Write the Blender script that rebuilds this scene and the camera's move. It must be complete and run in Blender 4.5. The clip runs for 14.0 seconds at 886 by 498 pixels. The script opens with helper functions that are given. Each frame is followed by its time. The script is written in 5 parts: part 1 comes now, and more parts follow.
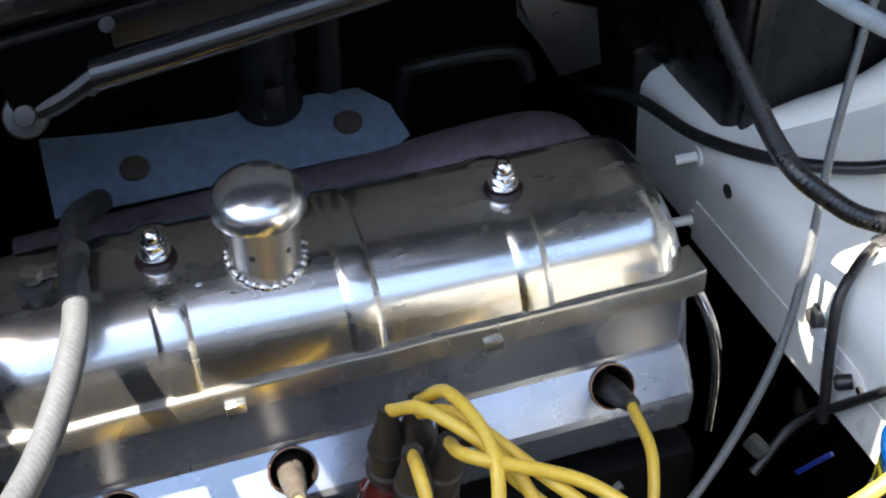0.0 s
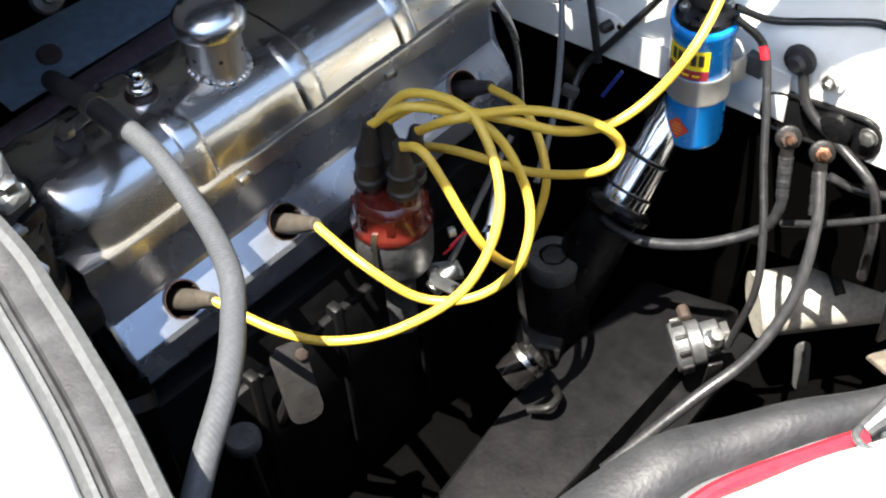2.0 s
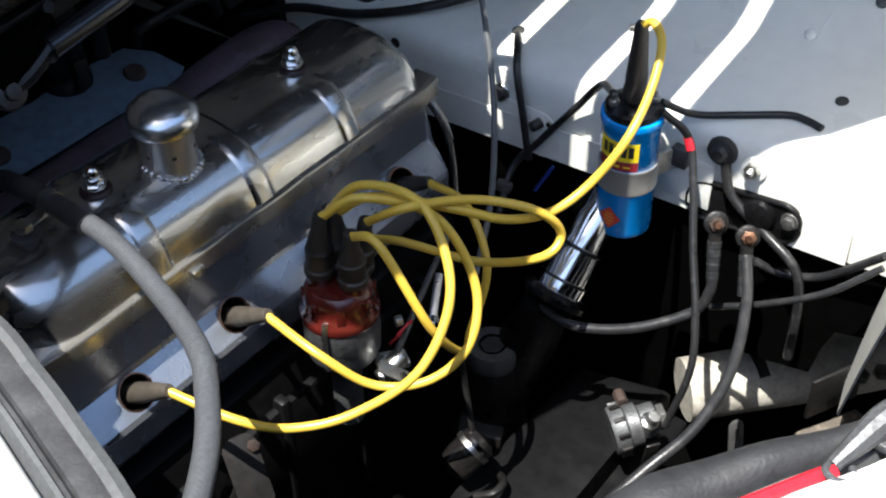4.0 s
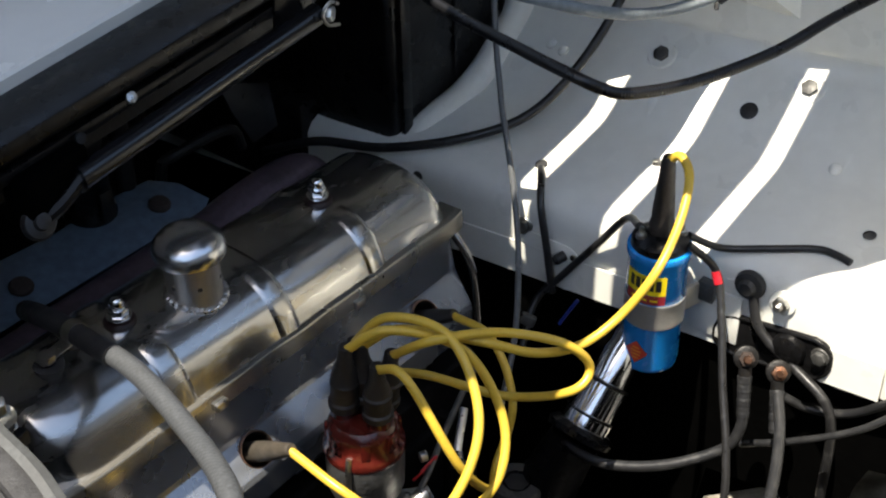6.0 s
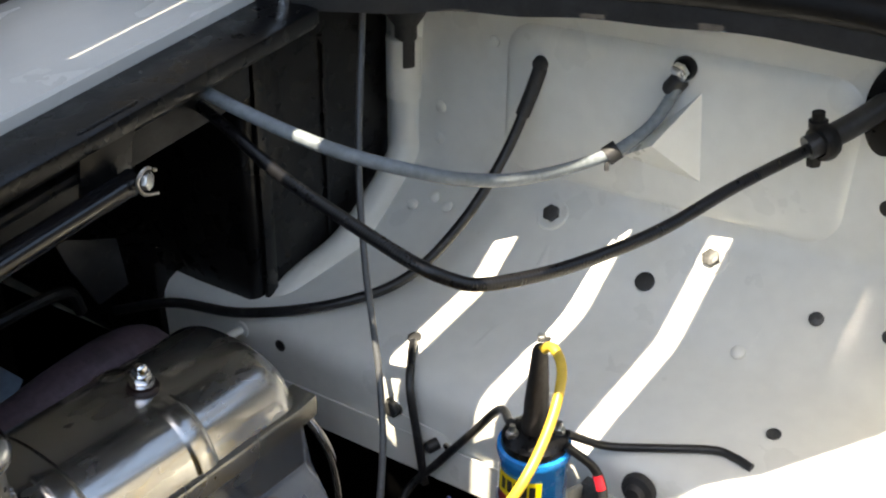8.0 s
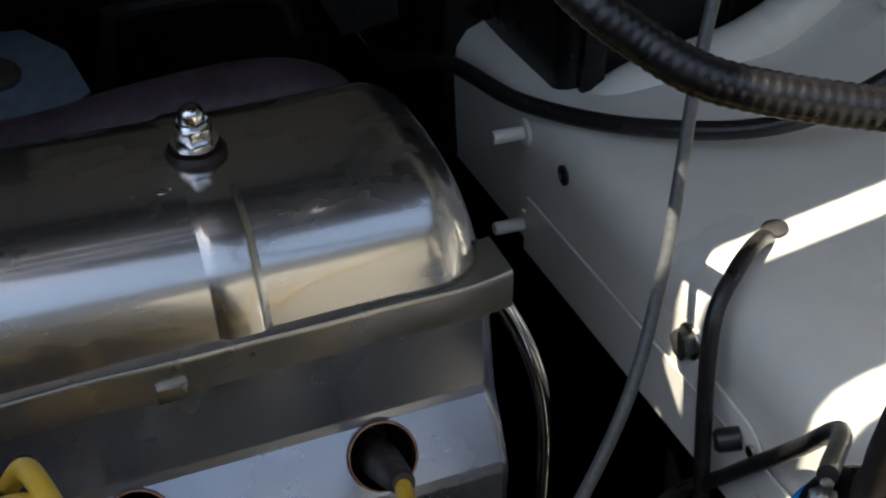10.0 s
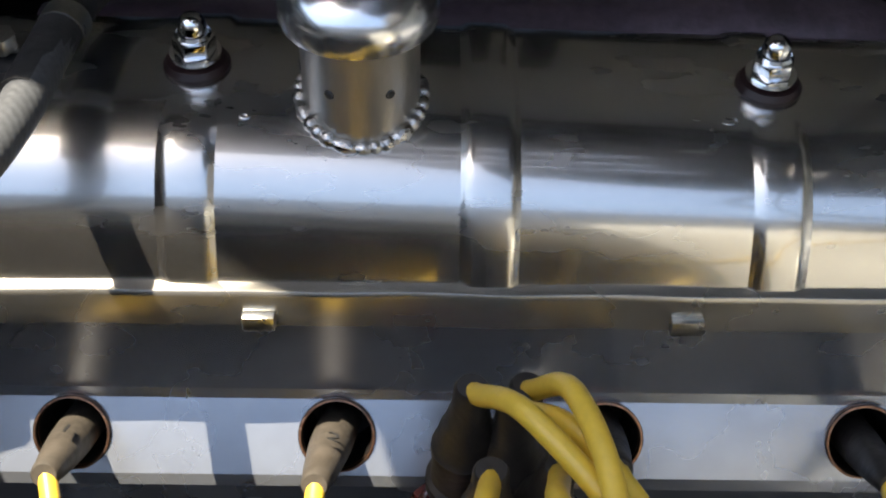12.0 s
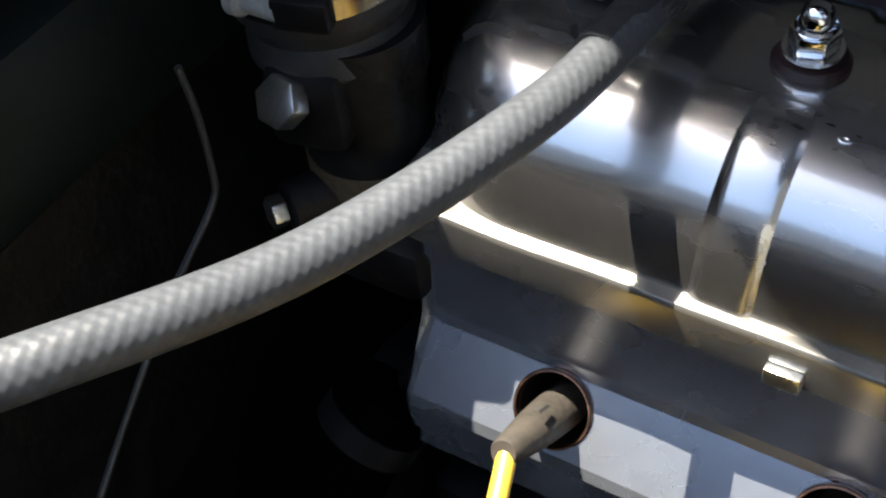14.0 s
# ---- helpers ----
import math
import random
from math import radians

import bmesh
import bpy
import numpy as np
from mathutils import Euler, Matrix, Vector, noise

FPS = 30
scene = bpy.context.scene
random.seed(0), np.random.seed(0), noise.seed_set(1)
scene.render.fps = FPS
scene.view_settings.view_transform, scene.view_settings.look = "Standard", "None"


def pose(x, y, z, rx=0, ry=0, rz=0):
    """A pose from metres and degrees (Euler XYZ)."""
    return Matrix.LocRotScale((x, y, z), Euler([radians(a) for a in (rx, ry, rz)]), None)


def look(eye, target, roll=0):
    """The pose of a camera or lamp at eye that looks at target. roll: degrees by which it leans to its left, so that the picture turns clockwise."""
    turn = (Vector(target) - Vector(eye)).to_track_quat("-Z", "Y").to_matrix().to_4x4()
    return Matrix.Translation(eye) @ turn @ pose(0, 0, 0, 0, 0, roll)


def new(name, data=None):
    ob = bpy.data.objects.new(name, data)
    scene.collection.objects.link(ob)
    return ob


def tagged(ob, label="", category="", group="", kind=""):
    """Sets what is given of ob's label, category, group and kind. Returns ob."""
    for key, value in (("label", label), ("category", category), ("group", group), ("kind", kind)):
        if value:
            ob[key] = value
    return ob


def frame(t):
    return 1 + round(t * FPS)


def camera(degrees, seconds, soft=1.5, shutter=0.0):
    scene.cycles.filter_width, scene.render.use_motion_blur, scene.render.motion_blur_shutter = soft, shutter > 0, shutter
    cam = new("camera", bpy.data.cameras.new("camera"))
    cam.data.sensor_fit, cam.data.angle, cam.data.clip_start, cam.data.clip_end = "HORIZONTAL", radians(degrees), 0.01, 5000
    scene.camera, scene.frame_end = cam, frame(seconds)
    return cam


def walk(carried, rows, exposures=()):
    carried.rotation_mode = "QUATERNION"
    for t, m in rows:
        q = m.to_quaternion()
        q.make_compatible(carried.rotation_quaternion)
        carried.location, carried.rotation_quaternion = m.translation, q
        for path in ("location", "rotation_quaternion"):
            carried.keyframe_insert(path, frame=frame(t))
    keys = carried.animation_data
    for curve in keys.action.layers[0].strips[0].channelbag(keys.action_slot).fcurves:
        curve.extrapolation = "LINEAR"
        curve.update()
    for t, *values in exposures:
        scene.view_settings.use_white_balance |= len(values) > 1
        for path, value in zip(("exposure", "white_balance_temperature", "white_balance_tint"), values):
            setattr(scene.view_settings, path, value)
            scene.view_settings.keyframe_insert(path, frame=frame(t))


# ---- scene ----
cam = camera(38.0, 14.0, soft=2.1)
PATH = [
    (0, (0.061, -0.53, 0.65), (0.479, 0.904, -0.681), -2.1),
    (0.5, (-0.002, -0.585, 0.655), (0.614, 0.761, -0.689), -1.1),
    (1, (-0.1, -0.626, 0.686), (0.658, 0.623, -0.68), -1.5),
    (1.5, (-0.227, -0.623, 0.722), (0.657, 0.505, -0.673), -1.8),
    (2, (-0.319, -0.629, 0.759), (0.628, 0.349, -0.706), -4.6),
    (2.5, (-0.365, -0.649, 0.773), (0.647, 0.278, -0.682), -4.2),
    (3, (-0.375, -0.65, 0.771), (0.696, 0.277, -0.642), -3.3),
    (3.5, (-0.376, -0.639, 0.768), (0.739, 0.292, -0.606), -2.2),
    (6, (-0.383, -0.606, 0.756), (0.872, 0.418, -0.418), -1.0),
    (6.5, (-0.335, -0.622, 0.768), (0.938, 0.423, -0.366), -1.9),
    (7, (-0.317, -0.612, 0.764), (1.117, 0.331, -0.262), 0.7),
    (7.2, (-0.317, -0.618, 0.772), (1.166, 0.285, -0.222), 1.1),
    (9.5, (0.178, -0.411, 0.497), (0.912, 1.008, -0.706), -1.1),
    (10, (0.215, -0.376, 0.426), (0.779, 1.09, -0.812), -0.2),
    (10.5, (0.199, -0.369, 0.429), (0.643, 1.1, -0.854), 2.2),
    (11, (0.182, -0.358, 0.426), (0.496, 1.106, -0.9), 3.1),
    (11.5, (0.168, -0.353, 0.423), (0.327, 1.1, -0.942), 2.4),
    (12, (0.148, -0.328, 0.434), (0.167, 1.094, -0.972), 1.3),
    (12.5, (0.113, -0.298, 0.451), (0.036, 1.072, -1.004), 0.7),
    (13, (0.116, -0.283, 0.442), (-0.218, 1.031, -1.029), -3.0),
    (13.5, (0.132, -0.26, 0.418), (-0.48, 0.977, -1.03), -5.6),
    (14, (0.141, -0.252, 0.407), (-0.66, 0.845, -1.061), -7.3),
]
walk(cam, [(t, look(e, g, r)) for t, e, g, r in PATH], [(0, 2.85, 7200, 8), (1.5, 2.5, 7200, 8), (2.5, 2.1, 6600, 8), (3.2, 1.75, 6500, 8), (6, 1.3, 7400, 8), (7.2, 2.15, 8300, 8), (9.5, 1.25, 7800, 8), (12, 2.1, 7900, 8), (14, 2.2, 7100, 8)])

# ---- light ----
SUN = Vector((-0.33, 0.0, 0.944)).normalized()
world = bpy.data.worlds.new("sky")
scene.world = world
world.use_nodes = True
wn = world.node_tree
sky = wn.nodes.new("ShaderNodeTexSky")
sky.sky_type = "NISHITA"
sky.sun_disc = False
sky.sun_elevation = math.asin(SUN.z)
sky.sun_rotation = math.atan2(SUN.x, SUN.y)
wn.links.new(sky.outputs[0], wn.nodes["Background"].inputs[0])
wn.nodes["Background"].inputs[1].default_value = 0.13
sun_lamp = new("sun", bpy.data.lights.new("sun", "SUN"))
sun_lamp.data.energy = 5.0
sun_lamp.data.angle = radians(0.3)
sun_lamp.data.color = (1.0, 0.965, 0.92)
sun_lamp.matrix_world = look(SUN * 5, (0, 0, 0))


# ---- materials ----
def mat(name, color, rough=0.5, metal=0.0, spots=None, scale=60.0, amount=0.5, bump=0.0, bump_scale=200.0,
        rough_var=0.0, stretch=(1, 1, 1), coat=0.0, fine=0.12, uv=False, spec=0.5, coat_ior=1.5, coat_rough=0.08):
    """A surface with grain and stains: spots is the second colour, laid in patches of that scale."""
    m = bpy.data.materials.new(name)
    m.use_nodes = True
    t, b = m.node_tree, m.node_tree.nodes["Principled BSDF"]
    co = t.nodes.new("ShaderNodeTexCoord")
    mp = t.nodes.new("ShaderNodeMapping")
    mp.inputs["Scale"].default_value = stretch
    t.links.new(co.outputs["UV" if uv else "Object"], mp.inputs[0])

    def noise_at(s, d=4.0):
        n = t.nodes.new("ShaderNodeTexNoise")
        n.inputs["Scale"].default_value, n.inputs["Detail"].default_value = s, d
        t.links.new(mp.outputs[0], n.inputs["Vector"])
        return n.outputs["Fac"]

    def ramp(src, lo, hi, a=0.0, z=1.0):
        r = t.nodes.new("ShaderNodeMapRange")
        for k, v in zip((1, 2, 3, 4), (lo, hi, a, z)):
            r.inputs[k].default_value = v
        t.links.new(src, r.inputs[0])
        return r.outputs[0]

    def blend(fac, a, c):
        x = t.nodes.new("ShaderNodeMix")
        x.data_type = "RGBA"
        t.links.new(fac, x.inputs["Factor"])
        for slot, v in (("A", a), ("B", c)):
            q = [i for i in x.inputs if i.name == slot and i.type == "RGBA"][0]
            if isinstance(v, tuple):
                q.default_value = (*v, 1)
            else:
                t.links.new(v, q)
        return [o for o in x.outputs if o.type == "RGBA"][0]

    grain = noise_at(scale * 6)
    dark = tuple(c * (1 - fine * 2) for c in color)
    light = tuple(min(1.0, c * (1 + fine)) for c in color)
    base = blend(ramp(grain, 0.3, 0.7), dark, light)
    if spots:
        base = blend(ramp(noise_at(scale), 0.62 - 0.25 * amount, 0.72, 0.0, min(1.0, amount * 1.6)), base, spots)
    t.links.new(base, b.inputs["Base Color"])
    b.inputs["Metallic"].default_value = metal
    b.inputs["Coat Weight"].default_value = coat
    b.inputs["Specular IOR Level"].default_value = spec
    b.inputs["Coat Roughness"].default_value = coat_rough
    b.inputs["Coat IOR"].default_value = coat_ior
    if rough_var:
        t.links.new(ramp(noise_at(scale * 1.7), 0.3, 0.7, max(0.03, rough - rough_var), rough + rough_var), b.inputs["Roughness"])
    else:
        b.inputs["Roughness"].default_value = rough
    if bump:
        bp = t.nodes.new("ShaderNodeBump")
        bp.inputs["Strength"].default_value, bp.inputs["Distance"].default_value = bump, 0.002
        t.links.new(noise_at(bump_scale), bp.inputs["Height"])
        t.links.new(bp.outputs[0], b.inputs["Normal"])
    return m


STEEL = mat("polished_steel", (0.50, 0.49, 0.475), 0.26, 0.96, (0.44, 0.428, 0.41), 14, 0.35, 0.030, 11, 0.04, (0.8, 2, 2), coat=0.9, fine=0.012, coat_ior=2.3, coat_rough=0.085)
FLANGE = mat("brushed_steel", (0.40, 0.385, 0.35), 0.27, 0.82, (0.30, 0.25, 0.18), 9, 0.3, 0.02, 60, 0.04, (1, 1, 1), fine=0.03)
ALLOY = mat("polished_aluminium", (0.33, 0.355, 0.40), 0.27, 0.76, (0.28, 0.30, 0.34), 12, 0.3, 0.03, 30, 0.03, coat=0.4, fine=0.03, coat_ior=1.8, coat_rough=0.14)
BRIGHT = mat("bright_aluminium", (0.72, 0.725, 0.74), 0.21, 0.95, None, 20, 0.2, 0.02, 60, 0.0, fine=0.03)
WELD = mat("weld_metal", (0.62, 0.61, 0.60), 0.3, 1.0, (0.25, 0.2, 0.16), 160, 0.5, 0.3, 700, 0.1)
CHROME = mat("chrome", (0.80, 0.81, 0.83), 0.13, 1.0, None, 80, 0.3, 0.0, 200, 0.03, fine=0.03)
ZINC = mat("zinc_plate", (0.60, 0.60, 0.58), 0.32, 1.0, (0.48, 0.47, 0.45), 90, 0.25, 0.06, 500, 0.06, fine=0.06)
WHITE = mat("white_body_paint", (0.78, 0.78, 0.73), 0.32, 0.0, (0.60, 0.58, 0.50), 9, 0.12, 0.05, 45, 0.06, coat=0.4, fine=0.02)
SKIN = mat("white_outer_paint", (0.80, 0.80, 0.76), 0.25, 0.0, (0.7, 0.69, 0.64), 7, 0.1, 0.02, 30, 0.04, coat=0.3, fine=0.01)
BLACK = mat("black_gloss_paint", (0.005, 0.005, 0.0055), 0.3, 0.0, (0.014, 0.0135, 0.013), 30, 0.35, 0.12, 160, 0.1, spec=0.28)
DARKSTEEL = mat("dark_oiled_steel", (0.022, 0.021, 0.021), 0.45, 0.2, (0.035, 0.031, 0.028), 50, 0.4, 0.2, 250, 0.1)
SATIN = mat("black_satin_paint", (0.007, 0.007, 0.0075), 0.45, 0.0, (0.015, 0.0145, 0.014), 40, 0.35, 0.15, 220, 0.12, spec=0.25)
GRIME = mat("oily_black_metal", (0.006, 0.0057, 0.0057), 0.5, 0.0, (0.016, 0.0135, 0.012), 35, 0.4, 0.4, 150, 0.15, spec=0.3)
RUBBER = mat("black_rubber", (0.022, 0.022, 0.023), 0.6, 0.0, (0.05, 0.05, 0.05), 60, 0.35, 0.15, 400, 0.1)
DUSTY = mat("dusty_rubber", (0.023, 0.0235, 0.026), 0.75, 0.0, (0.045, 0.046, 0.05), 45, 0.6, 0.3, 500, 0.1)
EDGE = mat("pale_weathered_rubber", (0.066, 0.070, 0.073), 0.7, 0.0, (0.05, 0.052, 0.054), 50, 0.5, 0.2, 300)
GLOSS = mat("glossy_black_enamel", (0.008, 0.008, 0.009), 0.16, 0.0, (0.014, 0.0135, 0.013), 40, 0.3, 0.08, 160, 0.05, spec=0.6)
SEAL = mat("smooth_dark_seal", (0.016, 0.0165, 0.018), 0.6, 0.0, (0.028, 0.029, 0.031), 40, 0.5, 0.2, 400, 0.08)
YELLOW = mat("yellow_insulation", (0.60, 0.40, 0.05), 0.38, 0.0, (0.58, 0.37, 0.05), 40, 0.15, 0.02, 300, 0.05, fine=0.04)
BOOT = mat("brown_black_boot_rubber", (0.016, 0.014, 0.013), 0.5, 0.0, (0.05, 0.042, 0.036), 50, 0.4, 0.2, 300, 0.12)
TAN = mat("aged_tan_rubber", (0.044, 0.037, 0.029), 0.6, 0.0, (0.070, 0.058, 0.046), 60, 0.45, 0.15, 350, 0.1)
REDCAP = mat("red_brown_bakelite", (0.085, 0.011, 0.008), 0.22, 0.0, (0.05, 0.008, 0.006), 40, 0.4, 0.05, 200, 0.08, coat=0.3)
CASTING = mat("grey_casting", (0.10, 0.104, 0.108), 0.5, 0.5, (0.055, 0.055, 0.055), 70, 0.5, 0.3, 300, 0.1)
BLUE = mat("blue_coil_paint", (0.0, 0.22, 0.62), 0.25, 0.0, (0.0, 0.16, 0.5), 30, 0.2, 0.02, 100, 0.04, coat=0.5, fine=0.03)
DEEPBLUE = mat("deep_blue_insulation", (0.004, 0.02, 0.16), 0.35, fine=0.05)
LABEL_YELLOW = mat("label_yellow", (0.80, 0.62, 0.02), 0.4, fine=0.03)
LABEL_MAROON = mat("label_maroon", (0.25, 0.02, 0.03), 0.4, fine=0.03)
LABEL_RED = mat("label_red", (0.55, 0.05, 0.03), 0.4, fine=0.05)
LABEL_ORANGE = mat("label_orange", (0.72, 0.25, 0.04), 0.4, fine=0.05)
INK = mat("black_ink", (0.02, 0.02, 0.02), 0.5)
BLUEGREY = mat("blue_grey_shield", (0.095, 0.13, 0.17), 0.5, 0.1, (0.07, 0.09, 0.11), 20, 0.4, 0.1, 200, 0.08)
PURPLE = mat("heat_tinted_iron", (0.11, 0.075, 0.09), 0.5, 0.4, (0.025, 0.018, 0.016), 30, 0.35, 0.25, 180, 0.1)
RUST = mat("rusty_bolt", (0.042, 0.027, 0.021), 0.8, 0.2, (0.02, 0.015, 0.013), 150, 0.5, 0.4, 500)
MAROON = mat("maroon_seal_rubber", (0.014, 0.004, 0.0045), 0.5, 0.0, (0.01, 0.003, 0.003), 120, 0.4)
GREYHOSE = mat("grey_ribbed_plastic", (0.20, 0.23, 0.25), 0.45, 0.0, (0.14, 0.16, 0.17), 30, 0.3, 0.1, 300, 0.06)
RED = mat("red_piping", (0.50, 0.014, 0.026), 0.35, 0.0, (0.38, 0.012, 0.02), 60, 0.3, 0.05, 300)
COPPER = mat("copper_lug", (0.36, 0.19, 0.12), 0.4, 1.0, (0.15, 0.12, 0.1), 150, 0.5, 0.2, 500, 0.1)
LEAD = mat("dull_battery_lead", (0.085, 0.085, 0.083), 0.45, 0.4, (0.04, 0.039, 0.037), 80, 0.5, 0.3, 350, 0.1)
CABLE = mat("grey_black_cable", (0.016, 0.0165, 0.018), 0.4, 0.0, (0.040, 0.040, 0.040), 70, 0.35, 0.1, 350, 0.1)
HOSEBLACK = mat("black_ribbed_hose", (0.007, 0.007, 0.008), 0.30, 0.0, (0.013, 0.013, 0.0135), 60, 0.3, 0.1, 400, 0.06)
WIRE = mat("black_wire", (0.015, 0.015, 0.016), 0.35, 0.0, (0.06, 0.06, 0.06), 90, 0.3, 0.05, 400, 0.08)
BEIGE = mat("primered_tube", (0.42, 0.40, 0.35), 0.6, 0.0, (0.2, 0.18, 0.15), 30, 0.5, 0.2, 200)
# deep shade put into the colour: reflects almost nothing, even in sun
SHADE_BLACK = mat("deep_shade_black", (0.0005, 0.0005, 0.0005), 0.85, 0.0, (0.0012, 0.0012, 0.0012), 20, 0.4, 0.4, 120, spec=0.03)
FOAM = mat("brown_grime", (0.09, 0.075, 0.06), 0.85, 0.0, (0.2, 0.17, 0.13), 90, 0.5, 0.6, 400)
BRASS = mat("worn_clamp_band", (0.60, 0.54, 0.43), 0.25, 1.0, (0.5, 0.46, 0.40), 50, 0.5, 0.05, 200, 0.08, (1, 1, 0.1))
GREEN = mat("dark_green_tank", (0.004, 0.011, 0.0095), 0.5, 0.0, (0.010, 0.016, 0.014), 40, 0.4, 0.15, 200)
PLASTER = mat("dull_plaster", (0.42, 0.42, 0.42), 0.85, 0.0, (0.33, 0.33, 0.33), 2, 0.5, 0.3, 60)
CHASSIS = mat("black_chassis_paint", (0.0045, 0.0045, 0.005), 0.5, 0.0, (0.010, 0.010, 0.010), 30, 0.35, 0.15, 200, 0.1, spec=0.12)
OILY = mat("wet_oily_iron", (0.012, 0.011, 0.011), 0.18, 0.3, (0.03, 0.026, 0.022), 60, 0.4, 0.25, 160, 0.08, coat=0.6)
BAND = mat("brushed_clamp_steel", (0.52, 0.505, 0.47), 0.42, 0.75, None, 50, 0.3, 0.04, 300, 0.05, (1, 1, 8), fine=0.06)
NECKMETAL = mat("dull_neck_steel", (0.44, 0.42, 0.385), 0.36, 0.85, (0.34, 0.30, 0.25), 40, 0.4, 0.05, 150, 0.06, (1, 1, 0.3), fine=0.05)
PALECAST = mat("pale_cast_alloy", (0.34, 0.35, 0.33), 0.5, 0.2, (0.2, 0.2, 0.19), 60, 0.4, 0.3, 250, 0.1)
DULLBRASS = mat("dull_brass", (0.22, 0.18, 0.12), 0.45, 0.6, (0.08, 0.07, 0.05), 60, 0.5, 0.2, 250, 0.1)
DARKWALL = mat("dark_added_wall", (0.09, 0.088, 0.085), 0.85, 0.0, (0.06, 0.058, 0.055), 2, 0.5, 0.3, 60)
ASPHALT = mat("asphalt", (0.05, 0.05, 0.05), 0.85, 0.0, (0.08, 0.075, 0.07), 8, 0.5, 0.6, 300)


def woven(name, color, deep, pitch, rough=0.6, strength=0.9):
    """A braided sleeve: two sets of crossing strands along the tube's own length."""
    m = mat(name, color, rough, 0.0, deep, 60, 0.3)
    t, b = m.node_tree, m.node_tree.nodes["Principled BSDF"]
    uv = t.nodes.new("ShaderNodeTexCoord")
    waves = []
    for s in (1, -1):
        mp = t.nodes.new("ShaderNodeMapping")
        mp.inputs["Rotation"].default_value = (0, 0, s * radians(35))
        t.links.new(uv.outputs["UV"], mp.inputs[0])
        w = t.nodes.new("ShaderNodeTexWave")
        w.inputs["Scale"].default_value = 0.314 / pitch
        t.links.new(mp.outputs[0], w.inputs[0])
        waves.append(w)
    mx = t.nodes.new("ShaderNodeMath")
    mx.operation = "MULTIPLY_ADD"
    mx.inputs[1].default_value = 1.0
    t.links.new(waves[0].outputs["Fac"], mx.inputs[0])
    t.links.new(waves[1].outputs["Fac"], mx.inputs[2])
    bp = t.nodes.new("ShaderNodeBump")
    bp.inputs["Strength"].default_value, bp.inputs["Distance"].default_value = strength, 0.0012
    t.links.new(mx.outputs[0], bp.inputs["Height"])
    t.links.new(bp.outputs[0], b.inputs["Normal"])
    return m


BRAID = woven("grey_braided_sleeve", (0.062, 0.067, 0.074), (0.046, 0.050, 0.055), 0.0032, 0.5, 0.10)
BRAIDWIRE = mat("grey_cable_sleeve", (0.095, 0.10, 0.105), 0.38, 0.0, (0.07, 0.07, 0.075), 60, 0.3, 0.06, 500, 0.06)


# ---- mesh tools ----
def thing(name, label, category, group="", at=(0, 0, 0), kind=""):
    ob = new(name)
    ob.empty_display_size = 0.02
    ob.location = at
    bpy.context.view_layer.update()
    return tagged(ob, label, category, group, kind)


def part(name, bm, material, parent=None, label="", smooth=35.0):
    """Links a bmesh as one mesh object under a thing or a part."""
    bmesh.ops.remove_doubles(bm, verts=bm.verts, dist=1e-6)
    bmesh.ops.recalc_face_normals(bm, faces=bm.faces)
    for f in bm.faces:
        f.smooth = True
    for e in bm.edges:
        if len(e.link_faces) == 2 and e.calc_face_angle(0) > radians(smooth):
            e.smooth = False
    me = bpy.data.meshes.new(name)
    bm.to_mesh(me)
    bm.free()
    me.materials.append(material)
    ob = new(name, me)
    if parent:
        ob.parent = parent
        ob.matrix_parent_inverse = parent.matrix_world.inverted()
    bpy.context.view_layer.update()
    return tagged(ob, label)


def frame_to(a, b):
    """A matrix that carries z to the way from a to b, with its origin at a."""
    way = Vector(b) - Vector(a)
    return Matrix.Translation(a) @ way.to_track_quat("Z", "Y").to_matrix().to_4x4()


def lathe(profile, m=Matrix(), seg=32, bm=None):
    """Turns (radius, height) pairs round z."""
    bm = bm or bmesh.new()
    rings = []
    for r, z in profile:
        if r < 1e-6:
            rings.append([bm.verts.new(m @ Vector((0, 0, z)))])
        else:
            rings.append([bm.verts.new(m @ Vector((r * math.cos(a), r * math.sin(a), z)))
                          for a in (2 * math.pi * k / seg for k in range(seg))])
    for p, q in zip(rings, rings[1:]):
        for k in range(seg):
            j = (k + 1) % seg
            loop = [p[k % len(p)], p[j % len(p)], q[j % len(q)], q[k % len(q)]]
            loop = [v for i, v in enumerate(loop) if v not in loop[:i]]
            if len(loop) > 2:
                bm.faces.new(loop)
    return bm


def box(sx, sy, sz, m=Matrix(), bevel=0.0, seg=2, bm=None):
    bm = bm or bmesh.new()
    made = bmesh.ops.create_cube(bm, size=1.0, matrix=m @ Matrix.Diagonal((sx, sy, sz, 1)))["verts"]
    if bevel:
        edges = {e for v in made for e in v.link_edges}
        bmesh.ops.bevel(bm, geom=list(edges), offset=bevel, segments=seg, profile=0.5, affect="EDGES")
    return bm


def prism(outline, thick, m=Matrix(), bevel=0.0, bm=None):
    """A flat outline in xy, thick along z, with softened edges."""
    bm = bm or bmesh.new()
    lo = [bm.verts.new(m @ Vector((x, y, 0))) for x, y in outline]
    hi = [bm.verts.new(m @ Vector((x, y, thick))) for x, y in outline]
    faces = [bm.faces.new(lo[::-1]), bm.faces.new(hi)]
    n = len(outline)
    for k in range(n):
        faces.append(bm.faces.new((lo[k], lo[(k + 1) % n], hi[(k + 1) % n], hi[k])))
    if bevel:
        bmesh.ops.bevel(bm, geom=list({e for f in faces for e in f.edges}), offset=bevel, segments=2, profile=0.5, affect="EDGES")
    return bm


